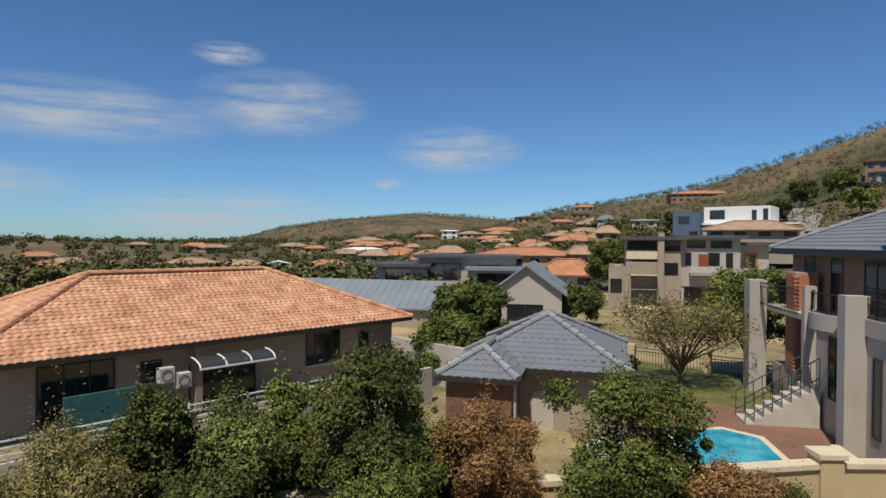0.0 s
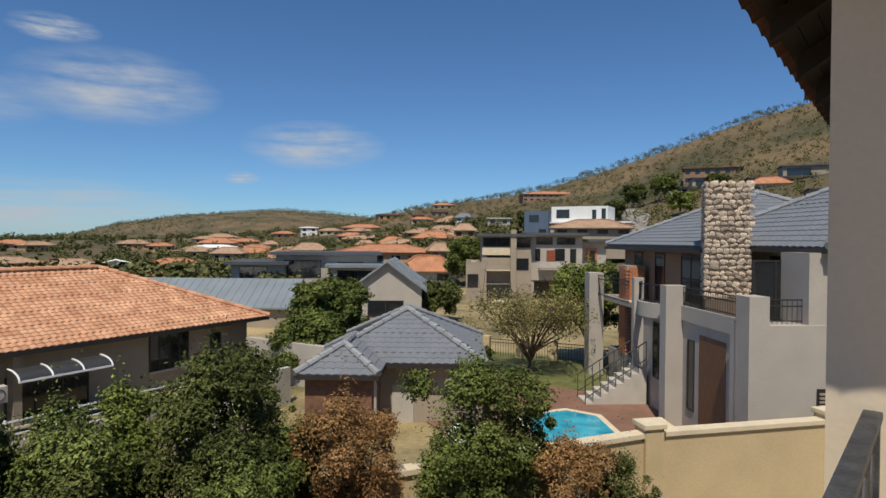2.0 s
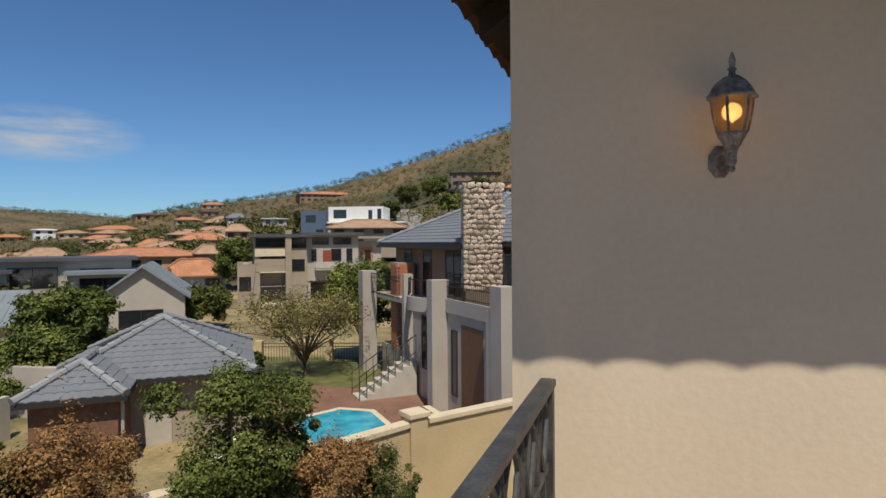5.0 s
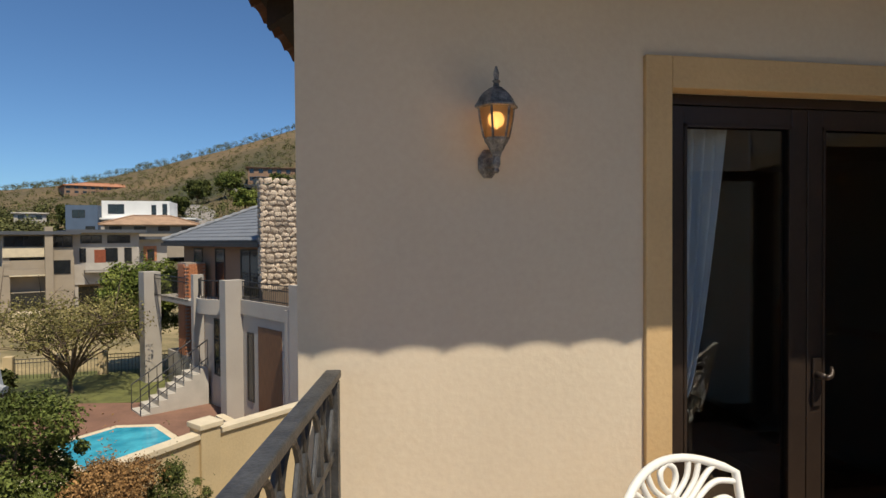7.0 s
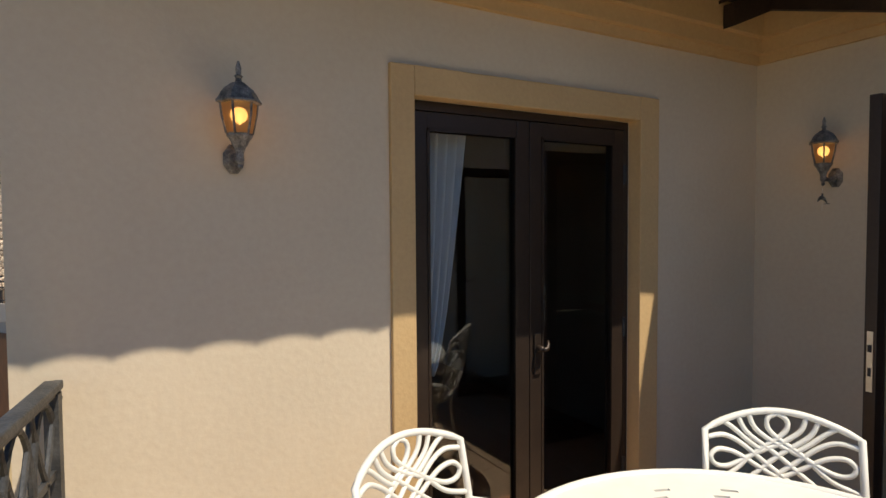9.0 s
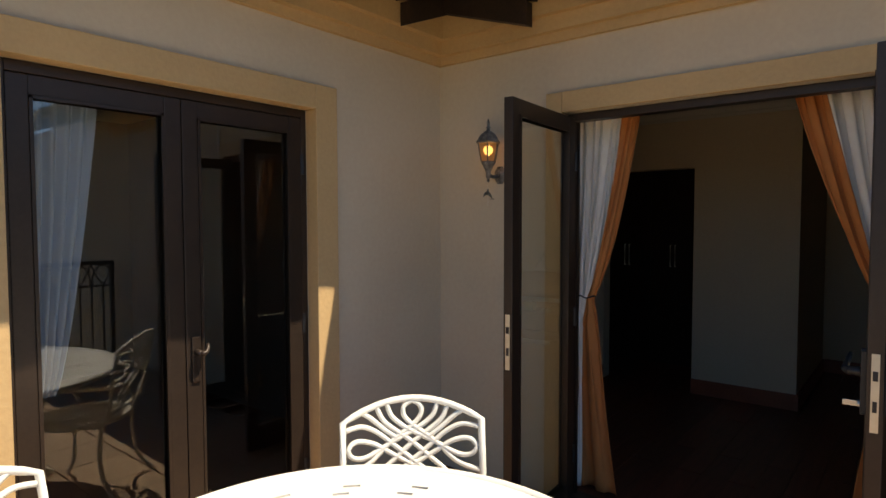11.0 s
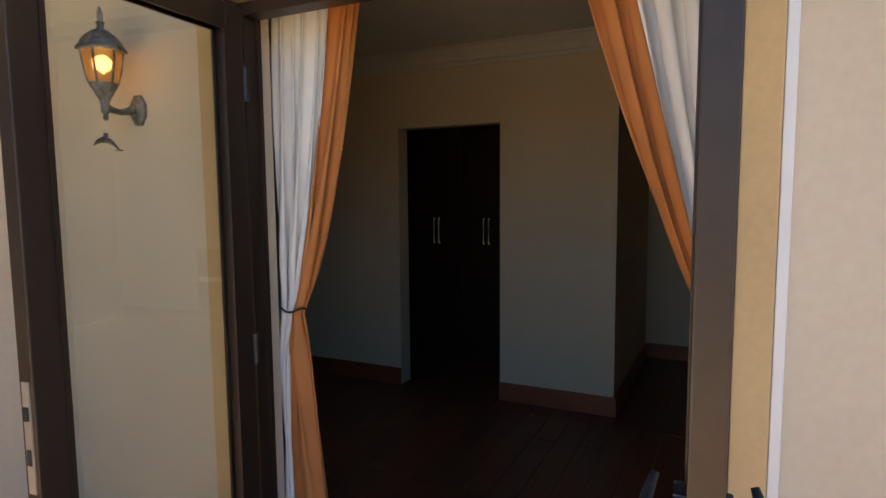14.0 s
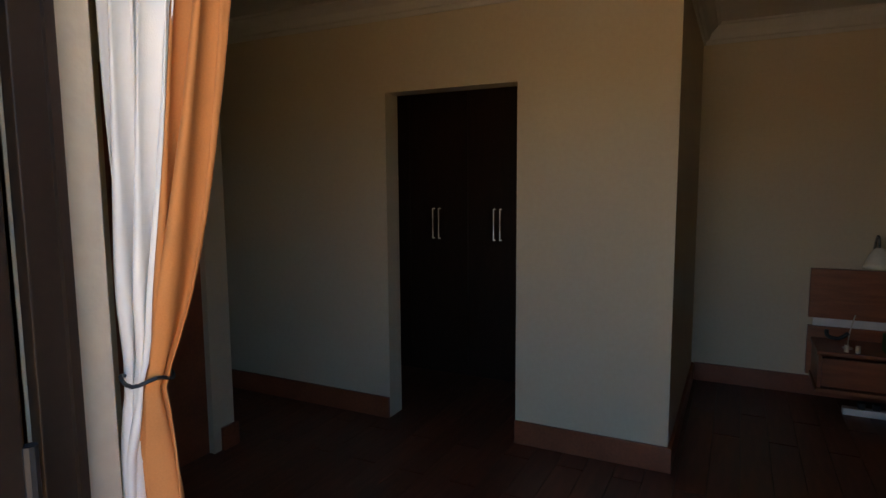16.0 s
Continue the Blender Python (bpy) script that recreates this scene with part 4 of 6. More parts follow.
# ---- terrain ----
CX, CY = -3.8, -2.3
NEAR_HILL = ((-60, 9), (-30, 12), (-10, 13.1), (-2, 12.1), (3, 10.9), (8, 9.2), (15, 6.8), (21, 5.3), (26, 4.3), (33.6, 3.05), (40, 1.3), (48, 0.3), (60, -0.3), (110, -0.4), (300, 9))
FAR_HILL = ((-60, 0.5), (30, 1.2), (36, 2.0), (39, 2.25), (45, 2.65), (51, 2.25), (55, 1.8), (59, 1.2), (62, 0.3), (67, -0.05), (82, -0.05), (110, -0.05), (300, 0.3))


def table(rows, a):
    for (a0, v0), (a1, v1) in zip(rows, rows[1:]):
        if a0 <= a <= a1:
            return v0 + (v1 - v0) * (a - a0) / (a1 - a0)
    return rows[0][1]


def smooth01(x):
    x = max(0.0, min(1.0, x))
    return x * x * (3 - 2 * x)


def ground_z(r, a):
    """Height of the land at distance r and bearing a (degrees left of +y)."""
    base = -4.32 - 13 * smooth01((r - 50) / 260)
    top = 1.7 + 350 * math.tan(radians(table(NEAR_HILL, a)))
    s = max(0.0, min(1.0, (r - 52) / 300))
    z = base + max(0, top - base) * s ** 1.35 * (1 - 0.6 * smooth01((r - 420) / 700))
    far = 1.7 + 1700 * math.tan(radians(table(FAR_HILL, a)))
    z = max(z, base + (far - base) * smooth01((r - 700) / 950) * (1 - 0.5 * smooth01((r - 1900) / 1500)))
    if r > 90:
        n = noise.noise(Vector((r * math.cos(radians(a)) * 0.012, r * math.sin(radians(a)) * 0.012, 3.0)))
        z += n * min(6.0, r * 0.008)
    return z


def ground_at(x, y):
    dx, dy = x - CX, y - CY
    a = math.degrees(math.atan2(-dx, dy))
    if a < -60:
        a += 360
    return ground_z(math.hypot(dx, dy), a)


radii = [0.3 * 1.12 ** i for i in range(85)]
verts, faces = [], []
NA = 300
for r in radii:
    for k in range(NA):
        a = -60 + 360 * k / NA
        verts.append((CX - r * math.sin(radians(a)), CY + r * math.cos(radians(a)), ground_z(r, a)))
for i in range(len(radii) - 1):
    for k in range(NA):
        faces.append((i * NA + k, i * NA + (k + 1) % NA, (i + 1) * NA + (k + 1) % NA, (i + 1) * NA + k))
faces.append(tuple(range(NA)))
me = bpy.data.meshes.new("ground")
me.from_pydata(verts, [], faces)
me.materials.append(GRASS)
me.materials.append(HILL)
for p in me.polygons:
    c = p.center
    p.material_index = 1 if math.hypot(c.x - CX, c.y - CY) > 70 else 0
    p.use_smooth = True
tagged(new("ground", me), "dry grassy ground rising to bush-covered hills", "ground", kind="structure")


# ---- foliage ----
def leaf_cloud(rng, clumps, count, size, long=1.8):
    """Many small leaves round the clump centres (x, y, z, rx, ry, rz), thicker towards the outside."""
    c = np.array(clumps, float)
    w = (c[:, 3] * c[:, 4] * c[:, 5]) ** 0.67
    pick = rng.choice(len(c), count, p=w / w.sum())
    d = rng.normal(size=(count, 3))
    d /= np.linalg.norm(d, axis=1)[:, None]
    rad = rng.uniform(0.45, 1.08, count) ** 0.6
    lump = 1 + 0.3 * np.sin(d[:, 0] * 7 + pick) * np.cos(d[:, 1] * 6 + pick * 2) + 0.2 * np.sin(d[:, 2] * 11 + pick)
    shoot = np.sin(d[:, 0] * 17 + pick * 3) * np.sin(d[:, 1] * 19 + pick) * np.sin(d[:, 2] * 13 + pick * 5)
    lump += np.where(shoot > 0.45, rng.uniform(0, 0.55, count), 0)
    pos = c[pick, :3] + d * (rad * lump)[:, None] * c[pick, 3:]
    nrm = d + rng.normal(scale=0.7, size=(count, 3)) + np.array([0, 0, 0.5])
    nrm /= np.linalg.norm(nrm, axis=1)[:, None]
    t = np.cross(nrm, rng.normal(size=(count, 3)))
    t /= np.linalg.norm(t, axis=1)[:, None]
    b = np.cross(nrm, t)
    s = size * rng.uniform(0.6, 1.3, count)[:, None]
    v = np.stack([pos - t * s * long / 2, pos + b * s / 2 + nrm * s * 0.12, pos + t * s * long / 2, pos - b * s / 2 + nrm * s * 0.12], 1).reshape(-1, 3)
    f = np.arange(count * 4).reshape(-1, 4)
    return v, f


def raw_part(name, v, f, material, parent, label=""):
    me = bpy.data.meshes.new(name)
    me.from_pydata(v.tolist(), [], f.tolist())
    me.materials.append(material)
    ob = new(name, me)
    ob.parent = parent
    if label:
        ob["label"] = label
    return ob


def tree(x, y, ztop, r, material, label, seed, height=None, count=5000, leaf=0.085, sparse=0.0, name="tree", flat=1.0, bottom=None):
    """A tapered trunk with limbs, and a crown of clumps of small leaves."""
    rng = np.random.default_rng(seed)
    z0 = ground_at(x, y) - 0.05
    t = thing(name, Matrix.Translation((x, y, z0)), label, "bush" if name == "bush" else "tree", kind="")
    H = ztop - z0
    zb = (bottom - z0) if bottom is not None else H * 0.28
    bm = bmesh.new()
    tips = []
    thick = 0.03 + 0.02 * H
    tube(bm, smooth_line([(0, 0, 0), (rng.normal() * 0.05, rng.normal() * 0.05, zb * 0.6), (rng.normal() * 0.1, rng.normal() * 0.1, zb + (H - zb) * 0.3)], 4), [thick * (1 - 0.05 * k) for k in range(9)], 8)
    part("trunk", bm, BARK, t)
    limbs = 9 if not sparse else 26
    bm = bmesh.new()
    for k in range(limbs):
        a = k * 2.4 + rng.uniform(-0.4, 0.4)
        rr = r * rng.uniform(0.45, 0.95)
        zt = zb + (H - zb) * rng.uniform(0.35, 0.95)
        p0 = (0, 0, zb * rng.uniform(0.5, 1.0))
        p1 = (math.cos(a) * rr * 0.45, math.sin(a) * rr * 0.45, zb + (zt - zb) * 0.45)
        p2 = (math.cos(a) * rr, math.sin(a) * rr, zt)
        pts = smooth_line([p0, p1, p2], 4)
        tube(bm, pts, [thick * 0.5 * (1 - 0.9 * j / (len(pts) - 1)) for j in range(len(pts))], 5)
        tips.append(p2)
        if sparse:
            for q in range(4):
                e = Vector(p1).lerp(Vector(p2), rng.uniform(0.2, 1))
                g = e + Vector((rng.normal() * 0.3 * r, rng.normal() * 0.3 * r, abs(rng.normal()) * 0.25 * r))
                tube(bm, [e, (e + g) / 2 + Vector((0, 0, 0.05)), g], [thick * 0.2, thick * 0.14, thick * 0.05], 4)
                tips.append(tuple(g))
    part("branchwork", bm, BARK, t)
    clumps = []
    for p in tips:
        s = r * (rng.uniform(0.16, 0.25) if sparse else rng.uniform(0.2, 0.34))
        clumps.append((p[0] * 0.85, p[1] * 0.85, min(p[2], H - s * 0.8), s, s, s * 0.85 * flat))
    if not sparse:
        clumps.append((0, 0, (H + zb) / 2, r * 0.62, r * 0.62, (H - zb) * 0.42))
        for k in range(30):
            a, q = rng.uniform(0, 6.28), rng.uniform(0.5, 0.93)
            s = r * rng.uniform(0.1, 0.26)
            zz = zb + (H - zb) * rng.uniform(0.05, 0.9)
            clumps.append((math.cos(a) * r * q, math.sin(a) * r * q, zz, s, s, s))
        clumps.append((rng.normal() * 0.1, rng.normal() * 0.1, H - r * 0.3, r * 0.35, r * 0.35, r * 0.32))
    v, f = leaf_cloud(rng, clumps, count, leaf)
    raw_part("crown", v, f, material, t)
    return t


GARDEN = (
    (-12.0, -0.35, -0.55, 1.15, LEAF_OLIVE, "olive-brown thin-leaved bush in the garden below", 0.06),
    (-12.2, 0.75, -0.3, 0.7, LEAF_DARK, "dark green glossy shrub in the garden below", 0.1),
    (-11.8, 1.7, -0.5, 1.0, LEAF_MID, "green leafy shrub in the garden below", 0.09),
    (-12.6, 3.0, -0.62, 0.75, LEAF_LIGHT, "yellow-green shrub among darker ones", 0.1),
    (-11.0, 3.43, 0.05, 1.12, LEAF_DARK, "dark green broad-leaved tree in the garden", 0.095),
    (-11.7, 5.25, -1.0, 0.4, LEAF_DARK, "slim dark green shrub beside the wall", 0.08),
    (-9.1, 2.3, -0.95, 0.85, LEAF_MID, "low green shrub close below the balcony", 0.08),
    (-9.25, 4.35, -0.6, 0.85, LEAF_RUST, "rusty brown dried bush in the garden", 0.065),
    (-7.9, 5.9, -0.25, 1.05, LEAF_MID, "green tree with upright open branches", 0.085),
    (-7.0, 6.1, -0.85, 0.32, LEAF_MID, "small upright green shoot of a shrub", 0.08),
    (-6.4, 5.95, -1.2, 0.72, LEAF_RUST, "low rusty bush in front of the wall", 0.06),
    (-5.75, 6.3, -1.42, 0.48, LEAF_DARK, "low dark green bush in front of the wall", 0.06),
    (-10.1, 4.0, -0.95, 0.7, LEAF_MID, "low green shrub beside the rusty bush", 0.08),
    (-9.9, 2.9, -0.85, 0.75, LEAF_DARK, "dark shrub in front of the broad-leaved tree", 0.085),
    (-10.2, 0.9, -0.95, 0.95, LEAF_DARK, "low dark shrub close below the balcony", 0.08),
)
for i, (x, y, zt, r, m, lab, lf) in enumerate(GARDEN):
    tree(x, y, zt, r, m, lab, 20 + i, count=int(38000 * r * r * (0.09 / lf) ** 1.4) + 9000, leaf=lf * 0.36, bottom=-3.6, name="tree" if "tree" in lab else "bush")
tree(-22.2, 18.8, -0.25, 1.9, LEAF_MID, "round-topped green garden tree beside the orange roof", 51, count=42000, leaf=0.09)
tree(-21.3, 16.7, -1.5, 1.6, LEAF_MID, "lower green garden tree beside the grey roof", 52, count=30000, leaf=0.085)
tree(-26.7, 35.2, -1.4, 2.3, LEAF_DARK, "grey-green tree behind the gabled house", 53, count=24000, leaf=0.11)
tree(-13.8, 22.8, -0.6, 2.8, LEAF_OLIVE, "half-bare spreading tree on the dry lawn", 54, count=9000, leaf=0.06, sparse=1.0)
tree(-12.2, 26.5, 0.6, 1.9, LEAF_LIGHT, "yellow-green tree beside the grey house", 55, count=24000, leaf=0.08)
tree(-37.5, 61.4, 2.1, 2.6, LEAF_MID, "green tree beside the large tan house", 56, count=16000, leaf=0.15)
tree(-14.6, 19.0, -2.6, 0.8, LEAF_DARK, "small dark shrub beside the paved terrace", 57, count=2500, leaf=0.1, name="bush")


# ---- roofs and walls ----
def tiled_face(bm, p0, along, n_out, length, run, rise, gauge, width, lift=0.03, left_hip=True, right_hip=True, arch=0.03, skip=None):
    """Rows of overlapping arched tiles on one slope that narrows by 45-degree hips. p0: the eave's left end; n_out: unit vector uphill, in plan."""
    along, up = Vector(along).normalized(), Vector(n_out).normalized()
    slope = math.hypot(run, rise)
    rows = int(slope / gauge)
    nrm = Vector((0, 0, 1))
    for r in range(rows):
        f0, f1 = r * gauge / slope, min(1.0, (r * gauge + gauge * 1.12) / slope)
        a0 = run * f0 if left_hip else 0
        a1 = length - (run * f0 if right_hip else 0)
        k = int((a1 - a0) / width)
        if k < 1:
            continue
        off = (a1 - a0 - k * width) / 2
        for i in range(k):
            c = a0 + off + (i + 0.5) * width
            q = []
            for f, up_z in ((f0, lift), (f1, 0.004)):
                for j in range(5):
                    u = (j / 4 - 0.5) * width * 1.04
                    h = arch * math.cos((j / 4 - 0.5) * math.pi)
                    p = Vector(p0) + along * (c + u) + up * run * f
                    p.z += rise * f + up_z + h
                    q.append(p)
            vs = [bm.verts.new(p) for p in q]
            lo = [bm.verts.new(p - Vector((0, 0, 0.025))) for p in q[:5]]
            for j in range(4):
                bm.faces.new((vs[j], vs[j + 1], vs[j + 6], vs[j + 5]))
                bm.faces.new((lo[j], lo[j + 1], vs[j + 1], vs[j]))


def hip_roof(parent, w, d, z, rise, over, material, ridge_mat, gauge=0.3, width=0.28, faces="fblr", tiles=True, arch=0.03, overlap=0.1):
    """A hipped roof over a w by d plan (local, from 0,0), with tiles, ridge tiles and fascia. The ridge runs along the longer side."""
    x0, y0, x1, y1 = -over, -over, w + over, d + over
    W, D = x1 - x0, y1 - y0
    run = min(W, D) / 2
    long_x = W >= D
    r0 = (x0 + run, y0 + run) if long_x else (x0 + run, y0 + run)
    r1 = (x1 - run, y0 + run) if long_x else (x0 + run, y1 - run)
    bm = bmesh.new()
    c = [bm.verts.new((x, y, z)) for x, y in ((x0, y0), (x1, y0), (x1, y1), (x0, y1))]
    a, b = bm.verts.new((*r0, z + rise)), bm.verts.new((*r1, z + rise))
    if (Vector(r0) - Vector(r1)).length < 0.01:
        bm.verts.remove(b)
        for k in range(4):
            bm.faces.new((c[k], c[(k + 1) % 4], a))
    elif long_x:
        for f in ((c[0], c[1], b, a), (c[1], c[2], b), (c[2], c[3], a, b), (c[3], c[0], a)):
            bm.faces.new(f)
    else:
        for f in ((c[0], c[1], a), (c[1], c[2], b, a), (c[2], c[3], b), (c[3], c[0], a, b)):
            bm.faces.new(f)
    lo = [bm.verts.new((v.co.x, v.co.y, z - 0.14)) for v in c]
    bm.faces.new(lo)
    for k in range(4):
        bm.faces.new((c[k], lo[k], lo[(k + 1) % 4], c[(k + 1) % 4]))
    roof = part("roof", bm, material if not tiles else FRAMEDARK, parent)
    if tiles:
        bm = bmesh.new()
        spec = {"f": ((x0, y0, z), (1, 0, 0), (0, 1, 0), W), "r": ((x1, y0, z), (0, 1, 0), (-1, 0, 0), D), "b": ((x1, y1, z), (-1, 0, 0), (0, -1, 0), W), "l": ((x0, y1, z), (0, -1, 0), (1, 0, 0), D)}
        for k in faces:
            p0, al, up, L = spec[k]
            tiled_face(bm, p0, al, up, L, run, rise, gauge, width, arch=arch)
        tl = part("roof_tiles", bm, material, parent)
        tl["kind"] = "stuff"
    bm = bmesh.new()
    lines = [((x0, y0, z), (*r0, z + rise)), ((x0, y1, z), (*(r0 if long_x else r1), z + rise)), ((x1, y0, z), (*(r1 if long_x else r0), z + rise)), ((x1, y1, z), (*r1, z + rise)), ((*r0, z + rise), (*r1, z + rise))]
    for p, q in lines:
        p, q = Vector(p), Vector(q)
        n = max(1, int((q - p).length / 0.4))
        if (q - p).length < 0.05:
            continue
        for i in range(n):
            s, e = p.lerp(q, i / n), p.lerp(q, (i + 1.08) / n)
            up = Vector((0, 0, 0.05))
            tube(bm, [s + up * 1.3, e + up], [0.12, 0.095], 8)
    part("ridge_tiles", bm, ridge_mat, parent)["kind"] = "stuff"
    return roof


def window(parent, m, w, h, bars=1, sill=True):
    """A window on a wall that faces local -y; its lower left corner is at m's origin."""
    bm = bmesh.new()
    t = 0.05
    outer, inner = ((0, 0), (w, 0), (w, h), (0, h)), ((t, t), (w - t, t), (w - t, h - t), (t, h - t))
    loops = [[bm.verts.new((x, y, z)) for x, z in ring] for ring, y in ((outer, -0.03), (inner, -0.03), (inner, 0.02), (outer, 0.02))]
    for i in range(4):
        for k in range(4):
            a, b = loops[i], loops[(i + 1) % 4]
            bm.faces.new((a[k], a[(k + 1) % 4], b[(k + 1) % 4], b[k]))
    win = part("window", bm, FRAMEDARK, parent)
    win.matrix_parent_inverse = Matrix.Identity(4)
    win.matrix_basis = m
    box_part("pane", (t, -0.012, t, w - t, -0.004, h - t), WINDOW, win)
    for k in range(bars):
        x = w * (k + 1) / (bars + 1)
        box_part("mullion", (x - 0.025, -0.028, t, x + 0.025, 0.018, h - t), FRAMEDARK, win)
    if sill:
        box_part("sill", (-0.06, -0.1, -0.07, w + 0.06, -0.001, -0.001), CONCRETE, win)
    return win


def wall_block(parent, dims, material, name="wall"):
    return box_part(name, dims, material, parent)


# ---- house with the orange roof ----
oh = thing("house", pose(-24.6, -0.0, 0, 0, 0, 90), "low tan house with a broad terracotta tiled hip roof", "house")
# local x runs along world +y, local y along world -x
wall_block(oh, (0.6, 0.55, -4.9, 16.55, 9.2, -1.95), TANWALL)
hip_roof(oh, 17.0, 9.6, -1.9, 2.25, 0.2, ORANGETILE, ORANGETILE, gauge=0.23, width=0.24, faces="fl", arch=0.035)
for x, z, w, h, b in ((2.2, -4.1, 2.2, 1.9, 2), (5.2, -3.2, 0.7, 0.75, 0), (11.75, -3.55, 1.75, 1.45, 3), (14.55, -3.1, 0.55, 0.7, 0), (6.85, -4.3, 2.6, 1.5, 2)):
    window(oh, pose(x, 0.545, z), w, h, b)
bm = bmesh.new()
bx(bm, 6.9, 0.1, -4.9, 7.15, 0.54, -2.1)
part("buttress", bm, TANWALL, oh)
aw = thing("window_awning", pose(-24.5, 6.65, -2.72, 0, 0, 90), "smoked curved window awning with white brackets", "awning")
for i in range(3):
    bm = bmesh.new()
    rows = [[bm.verts.new((i * 0.95 + u, -0.75 * math.sin(a), 0.30 * math.cos(a))) for u in (0.03, 0.92)] for a in [k * math.pi / 16 for k in range(9)]]
    for p, q in zip(rows, rows[1:]):
        bm.faces.new((p[0], p[1], q[1], q[0]))
    s = part("sheet", bm, POLY, aw)
    s.modifiers.new("thick", "SOLIDIFY").thickness = 0.01
for i in range(4):
    bm = bmesh.new()
    tube(bm, [(i * 0.95, -0.75 * math.sin(k * math.pi / 16), 0.30 * math.cos(k * math.pi / 16) + 0.01) for k in range(9)], 0.03, 6)
    part("bracket", bm, CONDUIT, aw)
bm = bmesh.new()
bx(bm, -0.02, -0.78, -0.03, 2.87, -0.73, 0.03)
part("front_bar", bm, CONDUIT, aw)
ac = thing("air_conditioner", pose(-24.05, 5.3, -3.0, 0, 0, 90), "white outdoor air conditioner units on the house wall", "air conditioner")
for x, z in ((0, 0), (0.55, -0.25)):
    bm = bmesh.new()
    bx(bm, x, -0.3, z, x + 0.5, 0.0, z + 0.5, 0.02)
    part("casing", bm, CONCRETE, ac)
    bm = bmesh.new()
    tube(bm, [(x + 0.25 + 0.17 * math.cos(k), -0.31, z + 0.25 + 0.17 * math.sin(k)) for k in [j * math.pi / 8 for j in range(16)]], 0.012, 5, closed=True)
    part("fan_guard", bm, FRAMEDARK, ac)
bm = bmesh.new()
bx(bm, -23.9, 2.6, -4.4, -23.8, 4.6, -2.95, 0.02)
tagged(part("garden_screen", bm, TEAL), "dark teal fabric screen beside the house wall", "screen")

# terrace wall with white rail in front of it
tw = thing("terrace_fence", pose(-21.8, -6.0, 0, 0, 0, 90), "pale terrace wall with a low horizontal bar rail", "fence")
wall_block(tw, (0, -0.12, -5.2, 21.0, 0.12, -3.85), CONCRETE, "base_wall")
for k in range(12):
    box_part("post", (k * 1.9, -0.03, -3.85, k * 1.9 + 0.05, 0.03, -3.25), CONDUIT, tw)
for z in (-3.68, -3.5, -3.32):
    box_part("bar", (0, -0.018, z - 0.02, 21.0, 0.018, z + 0.02), CONDUIT, tw)

# ---- garage with the grey roof ----
ga = math.degrees(math.atan2(0.48, 0.88))
FR = Vector((-11.9, 14.9))
W = 5.6
org = FR - Vector((0.88, 0.48)).normalized() * W
gar = thing("garage", pose(org.x, org.y, 0, 0, 0, ga), "small brick garage with a grey tiled hip roof", "garage")
wall_block(gar, (0.35, 0.35, -5.2, W - 0.35, 5.7, -2.35), TANWALL)
hip_roof(gar, W - 0.4, 5.65, -2.3, 1.42, 0.2, GREYTILE, RIDGEGREY, gauge=0.27, width=0.27, faces="fr", arch=0.028)
wall_block(gar, (-0.1, -1.55, -5.2, 1.9, 0.35, -2.37), SHADEBRICK, "wing_wall")
wing = new("wing", None)
wing.parent = gar
wing.matrix_basis = pose(-0.15, -1.65, 0)
hip_roof(wing, 2.1, 3.9, -2.32, 0.7, 0.2, GREYTILE, RIDGEGREY, gauge=0.27, width=0.27, faces="frl", arch=0.028)
bm = bmesh.new()
tube(bm, [(2.0, -1.6, -2.45), (2.0, -1.5, -2.65), (2.0, -1.5, -5.0)], 0.045, 8)
part("downpipe", bm, GREYWALL, gar)
bm = bmesh.new()
bx(bm, 2.3, 0.3, -5.0, 3.0, 0.349, -3.1)
part("door", bm, CONCRETE, gar)
# low white walls beside the garage
bm = bmesh.new()
bx(bm, -19.6, 9.0, -5.2, -16.9, 9.25, -3.0)
bx(bm, -19.6, 9.25, -5.2, -19.4, 13.5, -3.0)
tagged(part("yard_wall", bm, CONCRETE), "pale low yard wall beside the garage", "wall", kind="structure")
bm = bmesh.new()
bx(bm, -24.0, 15.5, -4.6, -17.5, 15.8, -2.6)
tagged(part("yard_wall", bm, GREYWALL), "grey-tan yard wall behind the garage", "wall", kind="structure")

# ---- boundary wall ----
bw = thing("boundary_wall", Matrix.Identity(4), "cream plastered boundary wall with square piers", "wall", kind="structure")


def wall_run(a, b, z0, z1, parent):
    a, b = Vector(a), Vector(b)
    L = (b - a).length
    m = Matrix.Translation((a.x, a.y, 0)) @ Matrix.Rotation(math.atan2(b.y - a.y, b.x - a.x), 4, "Z")
    for nm, d, mt in (("panel", (0.18, -0.09, z0, L - 0.18, 0.09, z1), CREAMWALL), ("coping", (0.18, -0.14, z1 - 0.001, L - 0.18, 0.14, z1 + 0.1), CREAMCAP)):
        o = box_part(nm, d, mt, parent, bevel=0.01)
        o.matrix_basis = m


def pier(p, z0, z1, parent):
    o = box_part("pier", (-0.2, -0.2, z0, 0.2, 0.2, z1), CREAMWALL, parent, bevel=0.01)
    o.matrix_basis = pose(p[0], p[1], 0, 0, 0, 43)
    o = box_part("pier_cap", (-0.24, -0.24, z1, 0.24, 0.24, z1 + 0.1), CREAMCAP, parent, bevel=0.015)
    o.matrix_basis = pose(p[0], p[1], 0, 0, 0, 43)


